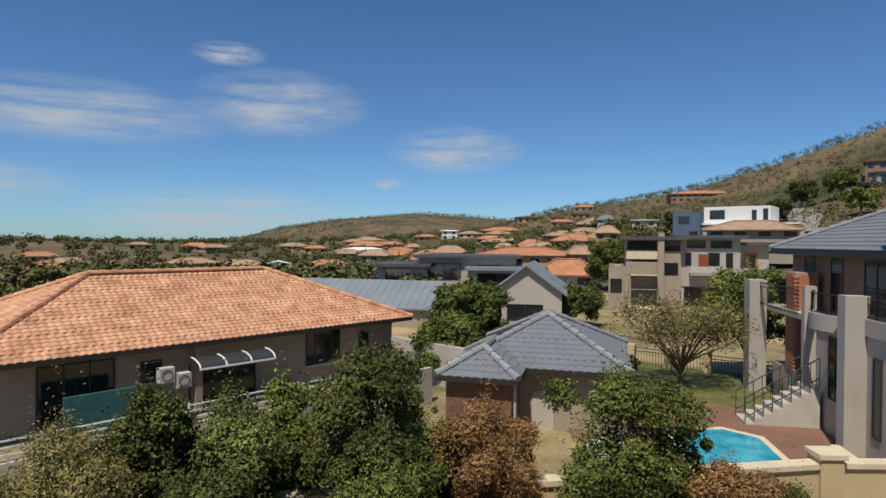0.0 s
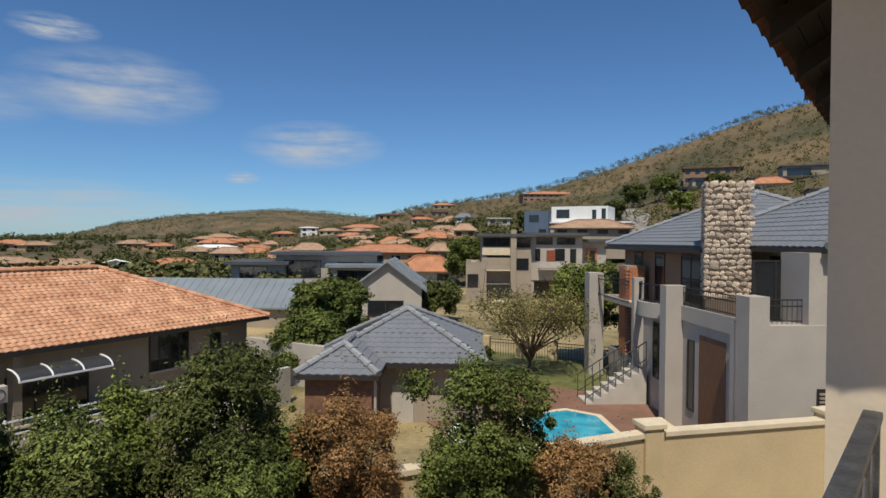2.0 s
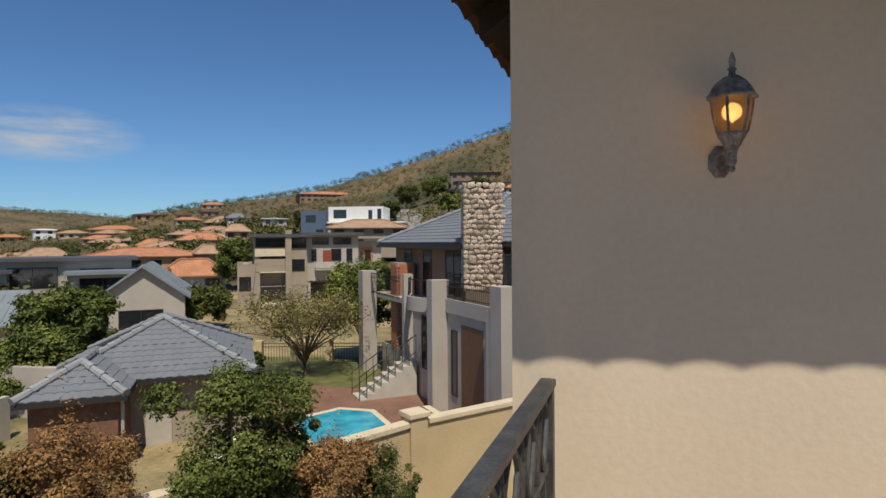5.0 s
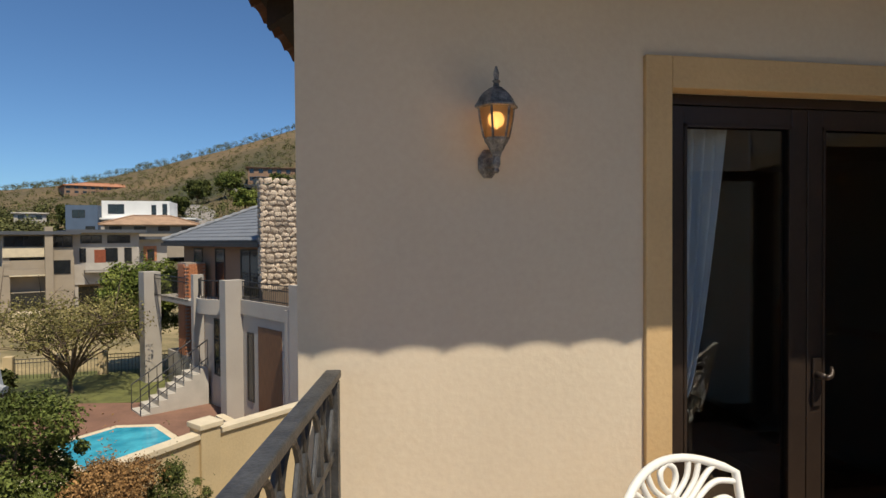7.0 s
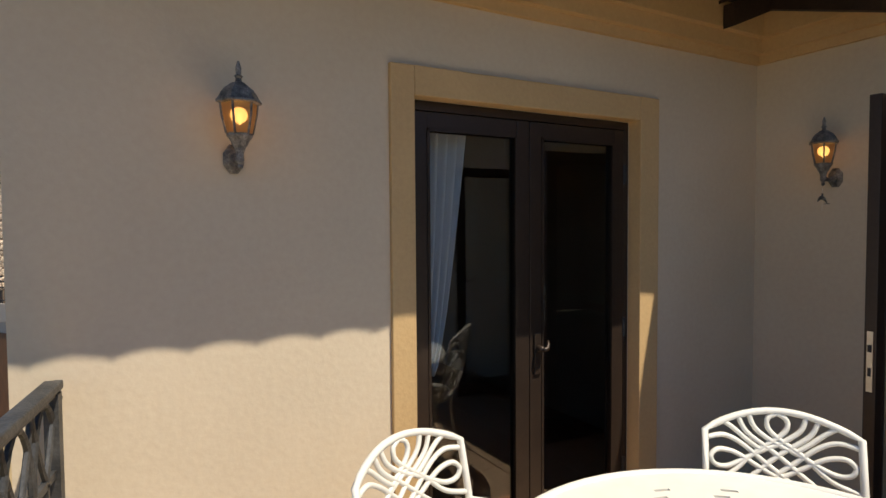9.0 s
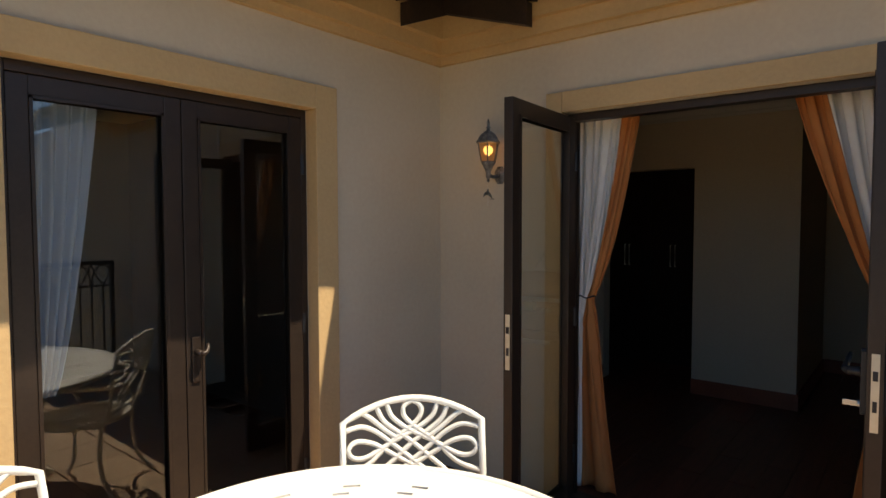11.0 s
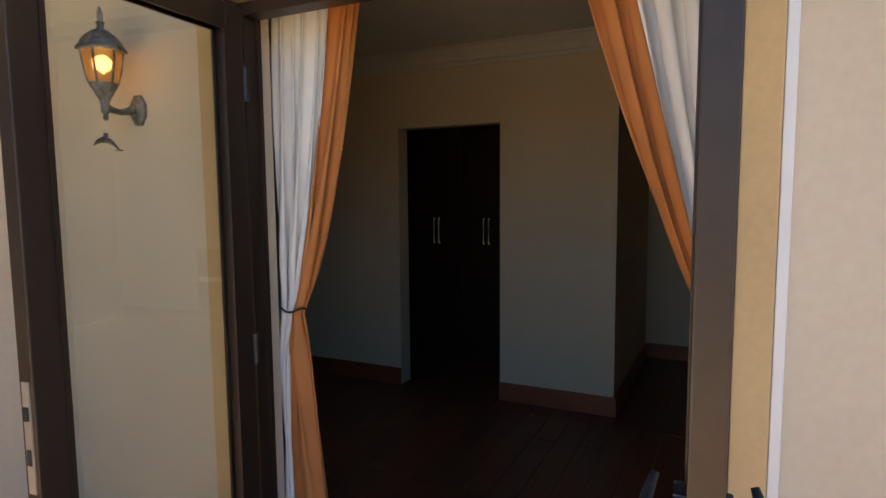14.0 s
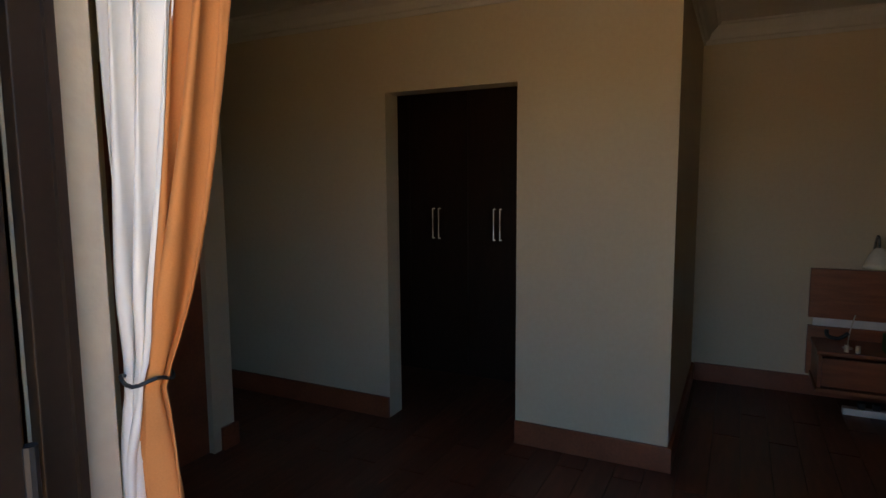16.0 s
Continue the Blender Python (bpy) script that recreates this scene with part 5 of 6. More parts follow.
runs = [(-14.2, -1.0), (-12.1, 1.75), (-10.1, 4.4), (-8.1, 7.1), (-6.1, 9.75), (-3.0, 12.66), (0.2, 15.6), (3.4, 18.6)]
for a, b in zip(runs, runs[1:]):
    wall_run(a, b, -4.6, -2.15, bw)
for p in runs:
    pier(p, -4.6, -1.97, bw)

# ---- neighbour's grey house ----
HA = 33.5
nh = thing("house", pose(-4.6, 14.2, 0, 0, 0, HA), "grey plastered two-storey house with balconies and grey tiled roof", "house")
G = -4.4
wall_block(nh, (2.6, 1.2, G, 10.0, 13.0, 1.4), TANWALL, "wall")
wall_block(nh, (0.0, 0.0, G, 7.5, 0.9, -0.42), GREYWALL, "terrace_wall")
wall_block(nh, (1.55, 0.05, -0.42, 7.5, 1.19, 1.4), GREYWALL, "wall")
wall_block(nh, (0.35, 0.9, G, 2.599, 4.3, -0.85), GREYWALL, "terrace_wall")
wall_block(nh, (0.28, 0.9, -0.85, 0.42, 4.3, -0.38), GREYWALL, "parapet")
for u0, v0, u1, v1, zt in ((-0.02, -0.02, 0.5, 0.6, 0.30), (-0.22, 4.3, 0.42, 4.75, 0.25), (-0.4, 11.8, 0.25, 12.5, 0.25), (-0.02, 7.5, 0.35, 7.75, 0.3)):
    wall_block(nh, (u0, v0, G, u1, v1, zt), GREYWALL, "pillar")
wall_block(nh, (0.5, 7.5, G, 2.599, 11.8, -3.0), GREYWALL, "plinth")
wall_block(nh, (0.3, 5.0, -0.95, 2.599, 12.4, -0.75), GREYWALL, "balcony_slab")
wall_block(nh, (0.36, 4.76, G, 2.599, 7.49, -0.951), GREYWALL, "recess_wall")
wall_block(nh, (1.5, 4.9, -0.749, 2.599, 12.6, 1.4), BROWNFAR, "upper_wall")
bm = bmesh.new()
n = 18
arc = [(0.2 - 0.5 * math.sin(math.pi * k / n), 5.0 + 2.5 * k / n) for k in range(n + 1)]
for (a0, b0), (a1, b1) in zip(arc, arc[1:]):
    vs = [bm.verts.new(p) for p in ((a0, b0, -0.95), (a1, b1, -0.95), (a1, b1, -0.45), (a0, b0, -0.45), (a0 + 0.16, b0, -0.95), (a1 + 0.16, b1, -0.95), (a1 + 0.16, b1, -0.45), (a0 + 0.16, b0, -0.45))]
    for f in ((0, 1, 2, 3), (4, 7, 6, 5), (3, 2, 6, 7), (0, 4, 5, 1)):
        bm.faces.new([vs[k] for k in f])
bmesh.ops.remove_doubles(bm, verts=bm.verts, dist=0.001)
part("curved_parapet", bm, GREYWALL, nh)
bm = bmesh.new()
for a, b in zip(arc, arc[1:]):
    tube(bm, [(a[0] + 0.08, a[1], 0.18), (b[0] + 0.08, b[1], 0.18)], 0.022, 5)
    tube(bm, [(a[0] + 0.08, a[1], -0.45), (a[0] + 0.08, a[1], 0.18)], 0.011, 4)
part("curved_railing", bm, BLACKMETAL, nh)


def small_rail(parent, a, b, z0, z1):
    bm = bmesh.new()
    a, b = Vector((*a, 0)), Vector((*b, 0))
    for z in (z0 + 0.08, z1 - 0.16, z1):
        tube(bm, [a + Vector((0, 0, z)), b + Vector((0, 0, z))], 0.018, 5)
    k = max(2, int((b - a).length / 0.13))
    for i in range(k + 1):
        p = a.lerp(b, i / k)
        tube(bm, [p + Vector((0, 0, z0)), p + Vector((0, 0, z1))], 0.009, 4)
    part("railing", bm, BLACKMETAL, parent)


small_rail(nh, (0.35, 0.6), (0.35, 4.3), -0.38, 0.2)
small_rail(nh, (0.5, 0.3), (1.55, 0.3), -0.42, 0.2)
small_rail(nh, (0.0, 8.1), (0.0, 11.8), -0.75, 0.15)
box_part("timber_panel", (0.335, 1.7, -3.9, 0.349, 3.2, -1.15), PANELWOOD, nh)
side = lambda u, v, z: pose(u, v, z, 0, 0, -90)
for u, v, z, w, h, b in ((0.348, 3.95, -3.6, 0.45, 2.2, 0), (0.348, 1.45, -4.0, 0.5, 2.3, 0), (2.598, 3.3, -0.7, 1.7, 1.95, 1), (1.498, 6.9, -0.7, 1.5, 1.9, 1), (1.498, 11.4, -0.7, 0.9, 1.9, 0), (1.498, 9.2, -0.7, 0.9, 1.9, 0), (0.358, 6.6, -3.2, 0.9, 2.0, 1), (2.598, 11.9, -3.0, 1.0, 1.9, 0)):
    window(nh, side(u, v, z), w, h, b, False)
window(nh, pose(0.75, 1.19, -0.42), 1.3, 1.6, 1, False)
box_part("planter_wall", (-0.75, 1.0, G, -0.5, 3.9, -3.85), CREAMCAP, nh)
# louvred vent
lv = box_part("louvre_frame", (1.75, -0.035, -3.5, 2.9, -0.001, -2.0), FRAMEDARK, nh)
for k in range(14):
    bm = bmesh.new()
    bx(bm, 1.8, -0.07, -3.45 + k * 0.1, 2.85, -0.036, -3.40 + k * 0.1)
    part("slat", bm, TANWALL, lv)
# brick pier of single bricks
bp = thing("brick_pier", pose(-4.6, 14.2, 0, 0, 0, HA) @ Matrix.Translation((0.5, 9.7, 0)), "orange face-brick pier between the balconies", "pier")
box_part("core", (0.02, 0.02, G, 0.78, 0.88, 0.66), MORTAR, bp)
bm = bmesh.new()
bx(bm, 0, -0.105, 0, 0.05, 0.105, 0.065)
br_me = mesh_of(bm, "brick", BRICK)
for r in range(50):
    for k in range(3):
        ob = new("brick", br_me)
        ob.parent = bp
        ob.location = (-0.028, 0.13 + k * 0.222 + 0.11 * (r % 2), -3.0 + r * 0.072)
        ob = new("brick", br_me)
        ob.parent = bp
        ob.location = (0.13 + k * 0.222 + 0.11 * (r % 2), -0.028, -3.0 + r * 0.072)
        ob.rotation_euler = (0, 0, math.pi / 2)
# roofs
ra = new("main_roof", None)
ra.parent = nh
ra.matrix_basis = pose(1.3, 4.6, 0)
hip_roof(ra, 8.2, 8.6, 1.5, 2.1, 0.35, GREYTILE, RIDGEGREY, gauge=0.32, width=0.3, faces="lf", arch=0.03)
rb = new("front_roof", None)
rb.parent = nh
rb.matrix_basis = pose(2.2, 0.1, 0)
hip_roof(rb, 8.2, 7.4, 1.52, 2.15, 0.35, GREYTILE, RIDGEGREY, gauge=0.32, width=0.3, faces="lf", arch=0.03)
box_part("gutter", (0.85, 4.2, 1.3, 0.97, 13.6, 1.42), FRAMEDARK, nh)
# stone chimney with single stones
chm = pose(-4.6, 14.2, 0, 0, 0, HA) @ pose(0.62, 3.55, 0, 0, 0, -20)
chim = thing("stone_chimney", chm, "broad chimney of rough tan fieldstones", "chimney")
box_part("core", (0.06, 0.06, -0.9, 1.24, 0.94, 3.3), STONEGAP, chim)
rng = random.Random(4)
shapes = []
for k in range(8):
    bm = bmesh.new()
    bmesh.ops.create_icosphere(bm, subdivisions=1, radius=0.5)
    for v in bm.verts:
        v.co += Vector((rng.uniform(-0.12, 0.12), rng.uniform(-0.12, 0.12), rng.uniform(-0.12, 0.12)))
        v.co = Vector((max(-0.36, min(0.36, v.co.x)), max(-0.36, min(0.36, v.co.y)), max(-0.36, min(0.36, v.co.z))))
    shapes.append(mesh_of(bm, "stone", STONE))
for face in range(3):
    z = -0.1
    while z < 3.35:
        h = rng.uniform(0.13, 0.22)
        span = 1.3 if face == 1 else 1.0
        u = 0.0
        while u < span:
            w = rng.uniform(0.13, 0.28)
            ob = new("stone", shapes[rng.randrange(8)])
            ob.parent = chim
            cu = min(u + w / 2, span)
            cz = z + h / 2 + rng.uniform(-0.03, 0.03)
            ob.location = (0.06, cu, cz) if face == 0 else ((cu, 0.06, cz) if face == 1 else (1.24, cu, cz))
            ob.scale = (0.10, w * 1.3, h * 1.34) if face != 1 else (w * 1.3, 0.10, h * 1.34)
            ob.rotation_euler = (rng.uniform(-0.6, 0.6) if face != 1 else 0, rng.uniform(-0.6, 0.6) if face == 1 else 0, 0)
            u += w
        z += h
# garden stair
st = thing("garden_stair", pose(-4.6, 14.2, 0, 0, 0, HA) @ Matrix.Translation((-2.0, 6.9, 0)), "pale concrete garden stair with black iron rails", "stair")
for k in range(8):
    box_part("step", (k * 0.28, 0, -4.4, k * 0.28 + 0.28, 1.1, -4.4 + (k + 1) * 0.175), CONCRETE, st)
for y in (0.05, 1.05):
    bm = bmesh.new()
    tube(bm, [(0, y, -3.4), (2.24, y, -2.0)], 0.022, 6)
    part("hand_rail", bm, BLACKMETAL, st)
    bm = bmesh.new()
    tube(bm, [(0, y, -4.05), (2.24, y, -2.65)], 0.016, 6)
    part("lower_rail", bm, BLACKMETAL, st)
    for k in range(9):
        x = k * 0.28
        bm = bmesh.new()
        tube(bm, [(x, y, -4.3 + 0.625 * x), (x, y, -3.4 + 0.625 * x)], 0.014, 5)
        part("baluster", bm, BLACKMETAL, st)


# ---- terrace, pool, lawn ----
def slab(name, pts, z0, z1, material, label, category):
    bm = bmesh.new()
    lo = [bm.verts.new((x, y, z0)) for x, y in pts]
    hi = [bm.verts.new((x, y, z1)) for x, y in pts]
    bm.faces.new(lo)
    bm.faces.new(hi)
    for k in range(len(pts)):
        bm.faces.new((lo[k], lo[(k + 1) % len(pts)], hi[(k + 1) % len(pts)], hi[k]))
    return tagged(part(name, bm, material), label, category, kind="structure")


slab("pavement", ((-16.0, 15.5), (-12.8, 21.0), (-8.5, 20.4), (-3.5, 14.8), (-6.5, 11.0), (-9.5, 11.2)), -4.6, -4.28, PAVE, "brown brick-paved terrace round the pool", "pavement")
pool = ((-11.5, 16.2), (-10.4, 17.6), (-9.3, 17.5), (-7.9, 15.4), (-9.6, 13.6))
pc = Vector((sum(p[0] for p in pool) / 5, sum(p[1] for p in pool) / 5))
slab("pool_edge", [tuple(pc + (Vector(p) - pc) * 1.18) for p in pool], -4.5, -4.235, CREAMCAP, "cream coping round the swimming pool", "pool")
slab("water", pool, -4.4, -4.228, POOLWATER, "clear blue swimming pool water", "water")
slab("lawn", ((-16.5, 20.5), (-17.5, 26.5), (-10.5, 27.0), (-9.2, 20.8), (-12.8, 21.02)), -4.6, -4.3, LAWN, "dry green lawn beside the terrace", "lawn")
gf = thing("garden_fence", pose(-17.5, 25.5, 0, 0, 0, 8), "cream-piered garden fence with black iron bars", "fence")
for k in range(5):
    box_part("pier", (k * 1.75, -0.18, -4.6, k * 1.75 + 0.36, 0.18, -3.3), CREAMWALL, gf, bevel=0.02)
for k in range(4):
    small_rail(gf, (k * 1.75 + 0.36, 0), ((k + 1) * 1.75, 0), -4.4, -3.45)
bm = bmesh.new()
lathe(bm, [(0.55, -4.3), (0.6, -4.0), (0.5, -3.7), (0.2, -3.5), (0.02, -3.45)], 20, (-11.6, 12.3, 0))
tagged(part("covered_drum", bm, CONDUIT, smooth=True), "white domed cover beside the garage", "cover")


# ---- houses of the hillside ----
def flat_house(x, y, rot, blocks, label, zb=None):
    """A modern house of flat-roofed blocks: each (x0, y0, x1, y1, z0, z1, wall, roof, windows)."""
    z = ground_at(x, y) if zb is None else zb
    t = thing("house", pose(x, y, z, 0, 0, rot), label, "house")
    for x0, y0, x1, y1, z0, z1, wm, rm, wins in blocks:
        wall_block(t, (x0, y0, z0, x1, y1, z1), wm)
        if rm:
            box_part("roof", (x0 - 0.5, y0 - 0.7, z1 + 0.003, x1 + 0.5, y1 + 0.3, z1 + 0.28), rm, t)
        for wx, wz, ww, wh in wins:
            window(t, pose(x0 + wx, y0 - 0.004, z0 + wz), ww, wh, 1 if ww > 1.2 else 0, False)
    return t


mh = flat_house(-30.58, 48.02, 28, (
    (0, 0.6, 2.0, 8, -6.5, -0.45, TANWALL, None, ((0.15, 3.6, 1.05, 1.3),)),
    (1.55, 0.9, 6.3, 9, -6.5, -2.55, TANWALL, None, ()),
    (1.55, 0.9, 6.3, 9, -1.15, -0.0, TANWALL, None, ()),
    (1.55, 0.9, 6.3, 9, 0.25, 2.05, TANWALL, DARKROOF, ((0.1, 0.85, 2.6, 0.85), (3.3, 0.75, 1.4, 0.95))),
    (4.7, 0.88, 6.35, 9, -2.55, 0.26, TANWALL, None, ((0.2, 1.35, 1.2, 1.15),)),
    (1.56, 0.92, 2.0, 9, -2.55, 0.26, TANWALL, None, ()),
    (2.0, 1.6, 4.7, 9, -2.55, 0.26, TANWALL, None, ((0.1, 1.5, 2.4, 1.15),)),
    (6.3, 1.6, 11.4, 9, -2.2, 2.2, GREYWALL, DARKROOF, ((0.5, 1.9, 0.5, 1.2), (2.4, 1.9, 1.0, 1.2), (3.9, 1.7, 0.6, 1.4), (0.6, 3.5, 1.6, 0.7), (2.6, 3.5, 1.8, 0.7))),
    (6.3, 3.4, 11.4, 9, -6.5, -2.2, TANWALL, None, ((0.5, 2.0, 1.6, 2.0), (2.8, 2.0, 1.6, 2.0))),
    (11.4, 2.4, 13.9, 9, -6.5, 1.6, GREYWALL, DARKROOF, ()),
), "large tan and grey modern house with flat roofs and balconies", 0.0)
box_part("column", (4.3, 0.3, -6.5, 4.85, 0.89, 2.7), TANWALL, mh)
box_part("column", (6.4, 1.7, -6.5, 6.7, 2.0, -2.2), GREYWALL, mh)
box_part("column", (9.7, 1.7, -6.5, 10.0, 2.0, -2.2), GREYWALL, mh)
box_part("balcony_parapet", (1.6, 0.55, -1.15, 4.3, 0.75, -0.75), TANWALL, mh)
box_part("balcony_coping", (1.95, 0.5, -1.27, 4.3, 0.89, -1.16), CREAMCAP, mh)
box_part("spandrel", (1.56, 0.78, 0.26, 4.29, 0.89, 0.98), CREAMCAP, mh)
for x0, x1 in ((0.0, 0.5), (1.0, 1.3), (1.5, 2.0)):
    box_part("parapet_block", (x0, 0.58, -0.449, x1, 1.0, -0.2), TANWALL, mh)
box_part("balcony_slab", (7.1, 0.7, -1.15, 10.1, 1.59, -0.95), GREYWALL, mh)
box_part("balcony_front", (7.1, 0.66, -0.95, 10.1, 0.76, -0.35), CONCRETE, mh)
box_part("red_door", (7.9, 1.55, -0.9, 8.75, 1.59, 0.75), SKIRT, mh)
box_part("brick_surround", (11.9, 2.33, -0.35, 13.0, 2.39, 1.0), BRICK, mh)
window(mh, pose(12.2, 2.325, -0.3), 0.6, 1.0, 0, False)
# dark sheet on the solid wall stands for the shaded patio opening
box_part("patio_opening_shade", (1.7, 0.885, -4.0, 4.3, 0.895, -2.6), WINDOW, mh)
box_part("patio_steps", (1.6, -1.2, -6.5, 4.2, 0.88, -4.1), CREAMCAP, mh)
flat_house(-44.7, 110.6, 5, (
    (0, 0, 11.0, 8, 0.0, 3.3, WHITEWALL, None, ((1.0, 1.0, 2.6, 1.7), (8.0, 0.6, 0.8, 2.0), (9.8, 0.4, 0.8, 2.4))),
    (-5.0, -2.0, -0.1, 7, -9.0, 2.4, BLUEWALL, None, ((1.0, 9.2, 2.0, 1.4), (3.0, 6.2, 1.5, 1.6))),
    (-0.1, -0.3, 15.0, 7, -12.0, 0.0, GREYWALL, WHITEWALL, ((2.0, 9.6, 3.0, 1.5), (8.0, 9.6, 3.0, 1.5))),
    (15.0, 1.0, 20.0, 7, -12.0, -0.6, GREYWALL, None, ((1.0, 9.6, 3.0, 1.2),)),
), "white cubic modern house on the hillside", 5.2)
flat_house(-50.0, 36.5, 38, (
    (0, 0, 5.0, 8, -1, 2.4, GREYWALL, DARKROOF, ((0.8, 1.4, 2.6, 1.8),)),
    (4.0, 1.5, 14.0, 9, -1, 3.3, GREYWALL, DARKROOF, ((0.8, 2.0, 3.6, 1.8), (6.0, 2.2, 2.6, 1.4))),
    (9.5, -1.5, 15.5, 6, -1, 2.2, GREYWALL, METALROOF, ((0.6, 1.2, 3.4, 1.7),)),
), "blue-grey modern house with layered flat roofs", -3.2)


def gable_house(x, y, rot, w, d, zb, h, rise, roofm, wallm, label, wins=()):
    z = zb
    t = thing("house", pose(x, y, z, 0, 0, rot), label, "house")
    bm = bmesh.new()
    pts = [(0, 0), (w, 0), (w, h), (w / 2, h + rise), (0, h)]
    f0 = [bm.verts.new((a, 0, b)) for a, b in pts]
    f1 = [bm.verts.new((a, d, b)) for a, b in pts]
    bm.faces.new(f0)
    bm.faces.new(f1[::-1])
    for k in range(5):
        bm.faces.new((f0[k], f0[(k + 1) % 5], f1[(k + 1) % 5], f1[k]))
    part("wall", bm, wallm, t)
    for s in (0, 1):
        bm = bmesh.new()
        xe, ze = (-0.35, h - 0.35 * rise / (w / 2)) if s == 0 else (w + 0.35, h - 0.35 * rise / (w / 2))
        q = [(xe, -0.35, ze + 0.03), (w / 2, -0.35, h + rise + 0.03), (w / 2, d + 0.35, h + rise + 0.03), (xe, d + 0.35, ze + 0.03)]
        lo = [bm.verts.new(p) for p in q]
        hi = [bm.verts.new((p[0], p[1], p[2] + 0.12)) for p in q]
        bm.faces.new(lo)
        bm.faces.new(hi)
        for k in range(4):
            bm.faces.new((lo[k], lo[(k + 1) % 4], hi[(k + 1) % 4], hi[k]))
        part("roof", bm, roofm, t)
        bm = bmesh.new()
        for j in range(int(d / 0.6)):
            yy = -0.3 + j * 0.6
            a, b = Vector((xe, yy, ze + 0.16)), Vector((w / 2, yy, h + rise + 0.16))
            tube(bm, [a, b], 0.02, 4)
        part("roof_seam", bm, roofm, t)["kind"] = "stuff"
    for wx, wz, ww, wh in wins:
        window(t, pose(wx, -0.004, wz), ww, wh, 1, False)
    return t


gable_house(-28.9, 28.8, 32, 4.6, 10, -5.2, 3.6, 1.7, METALROOF, GREYWALL, "grey gabled house with blue-grey metal roof", ((1.0, 1.7, 2.4, 1.1),))
gable_house(-33.0, 26.8, 118, 6.0, 11.0, -5.2, 2.3, 1.55, METALROOF, TANWALL, "long low house with blue-grey metal roof", ())


def hill_house(x, y, rot, w, d, h, rise, roofm, wallm, label, zb=None, storeys=1):
    z = ground_at(x, y) if zb is None else zb
    t = thing("house", pose(x, y, z, 0, 0, rot), label, "house", "houses of the hillside")
    wall_block(t, (0.4, 0.4, -3.5, w - 0.4, d - 0.4, h), wallm)
    hip_roof(t, w, d, h + 0.12, rise, 0.3, roofm, roofm, tiles=False)
    for s in range(storeys):
        k = max(2, int(w / 3))
        for i in range(k):
            hh = h / storeys
            window(t, pose((i + 0.3) * w / k, 0.395, 0.3 * hh + s * hh), min(1.6, w / k * 0.5), hh * 0.52, 1, False)
    return t


TILEFAR = mat("far_orange_tile", (0.42, 0.185, 0.095), 0.9, var=0.2, scale=0.8, bump=0.3, fine=4, world_pos=True)
TILETAN = mat("far_tan_tile", (0.36, 0.23, 0.145), 0.9, var=0.2, scale=0.8, bump=0.3, fine=4, world_pos=True)
FARWALL = mat("far_peach_plaster", (0.48, 0.29, 0.16), 0.9, var=0.1, scale=0.6, bump=0.1)
SKIRTFAR = mat("far_brown_roof", (0.15, 0.075, 0.05), 0.8, var=0.15, scale=0.8, bump=0.1)
rng = random.Random(11)
ROOFS = {"o": (TILEFAR, "orange"), "t": (TILETAN, "tan"), "b": (SKIRTFAR, "brown"), "g": (GREYTILE, "grey"), "w": (WHITEWALL, "white"), "c": (CONCRETE, "pale")}
WALLS = {"P": FARWALL, "W": WHITEWALL, "F": FARWALL, "T": TANWALL, "B": BROWNFAR, "C": CREAMCAP, "w": WHITEWALL, "c": CONCRETE}
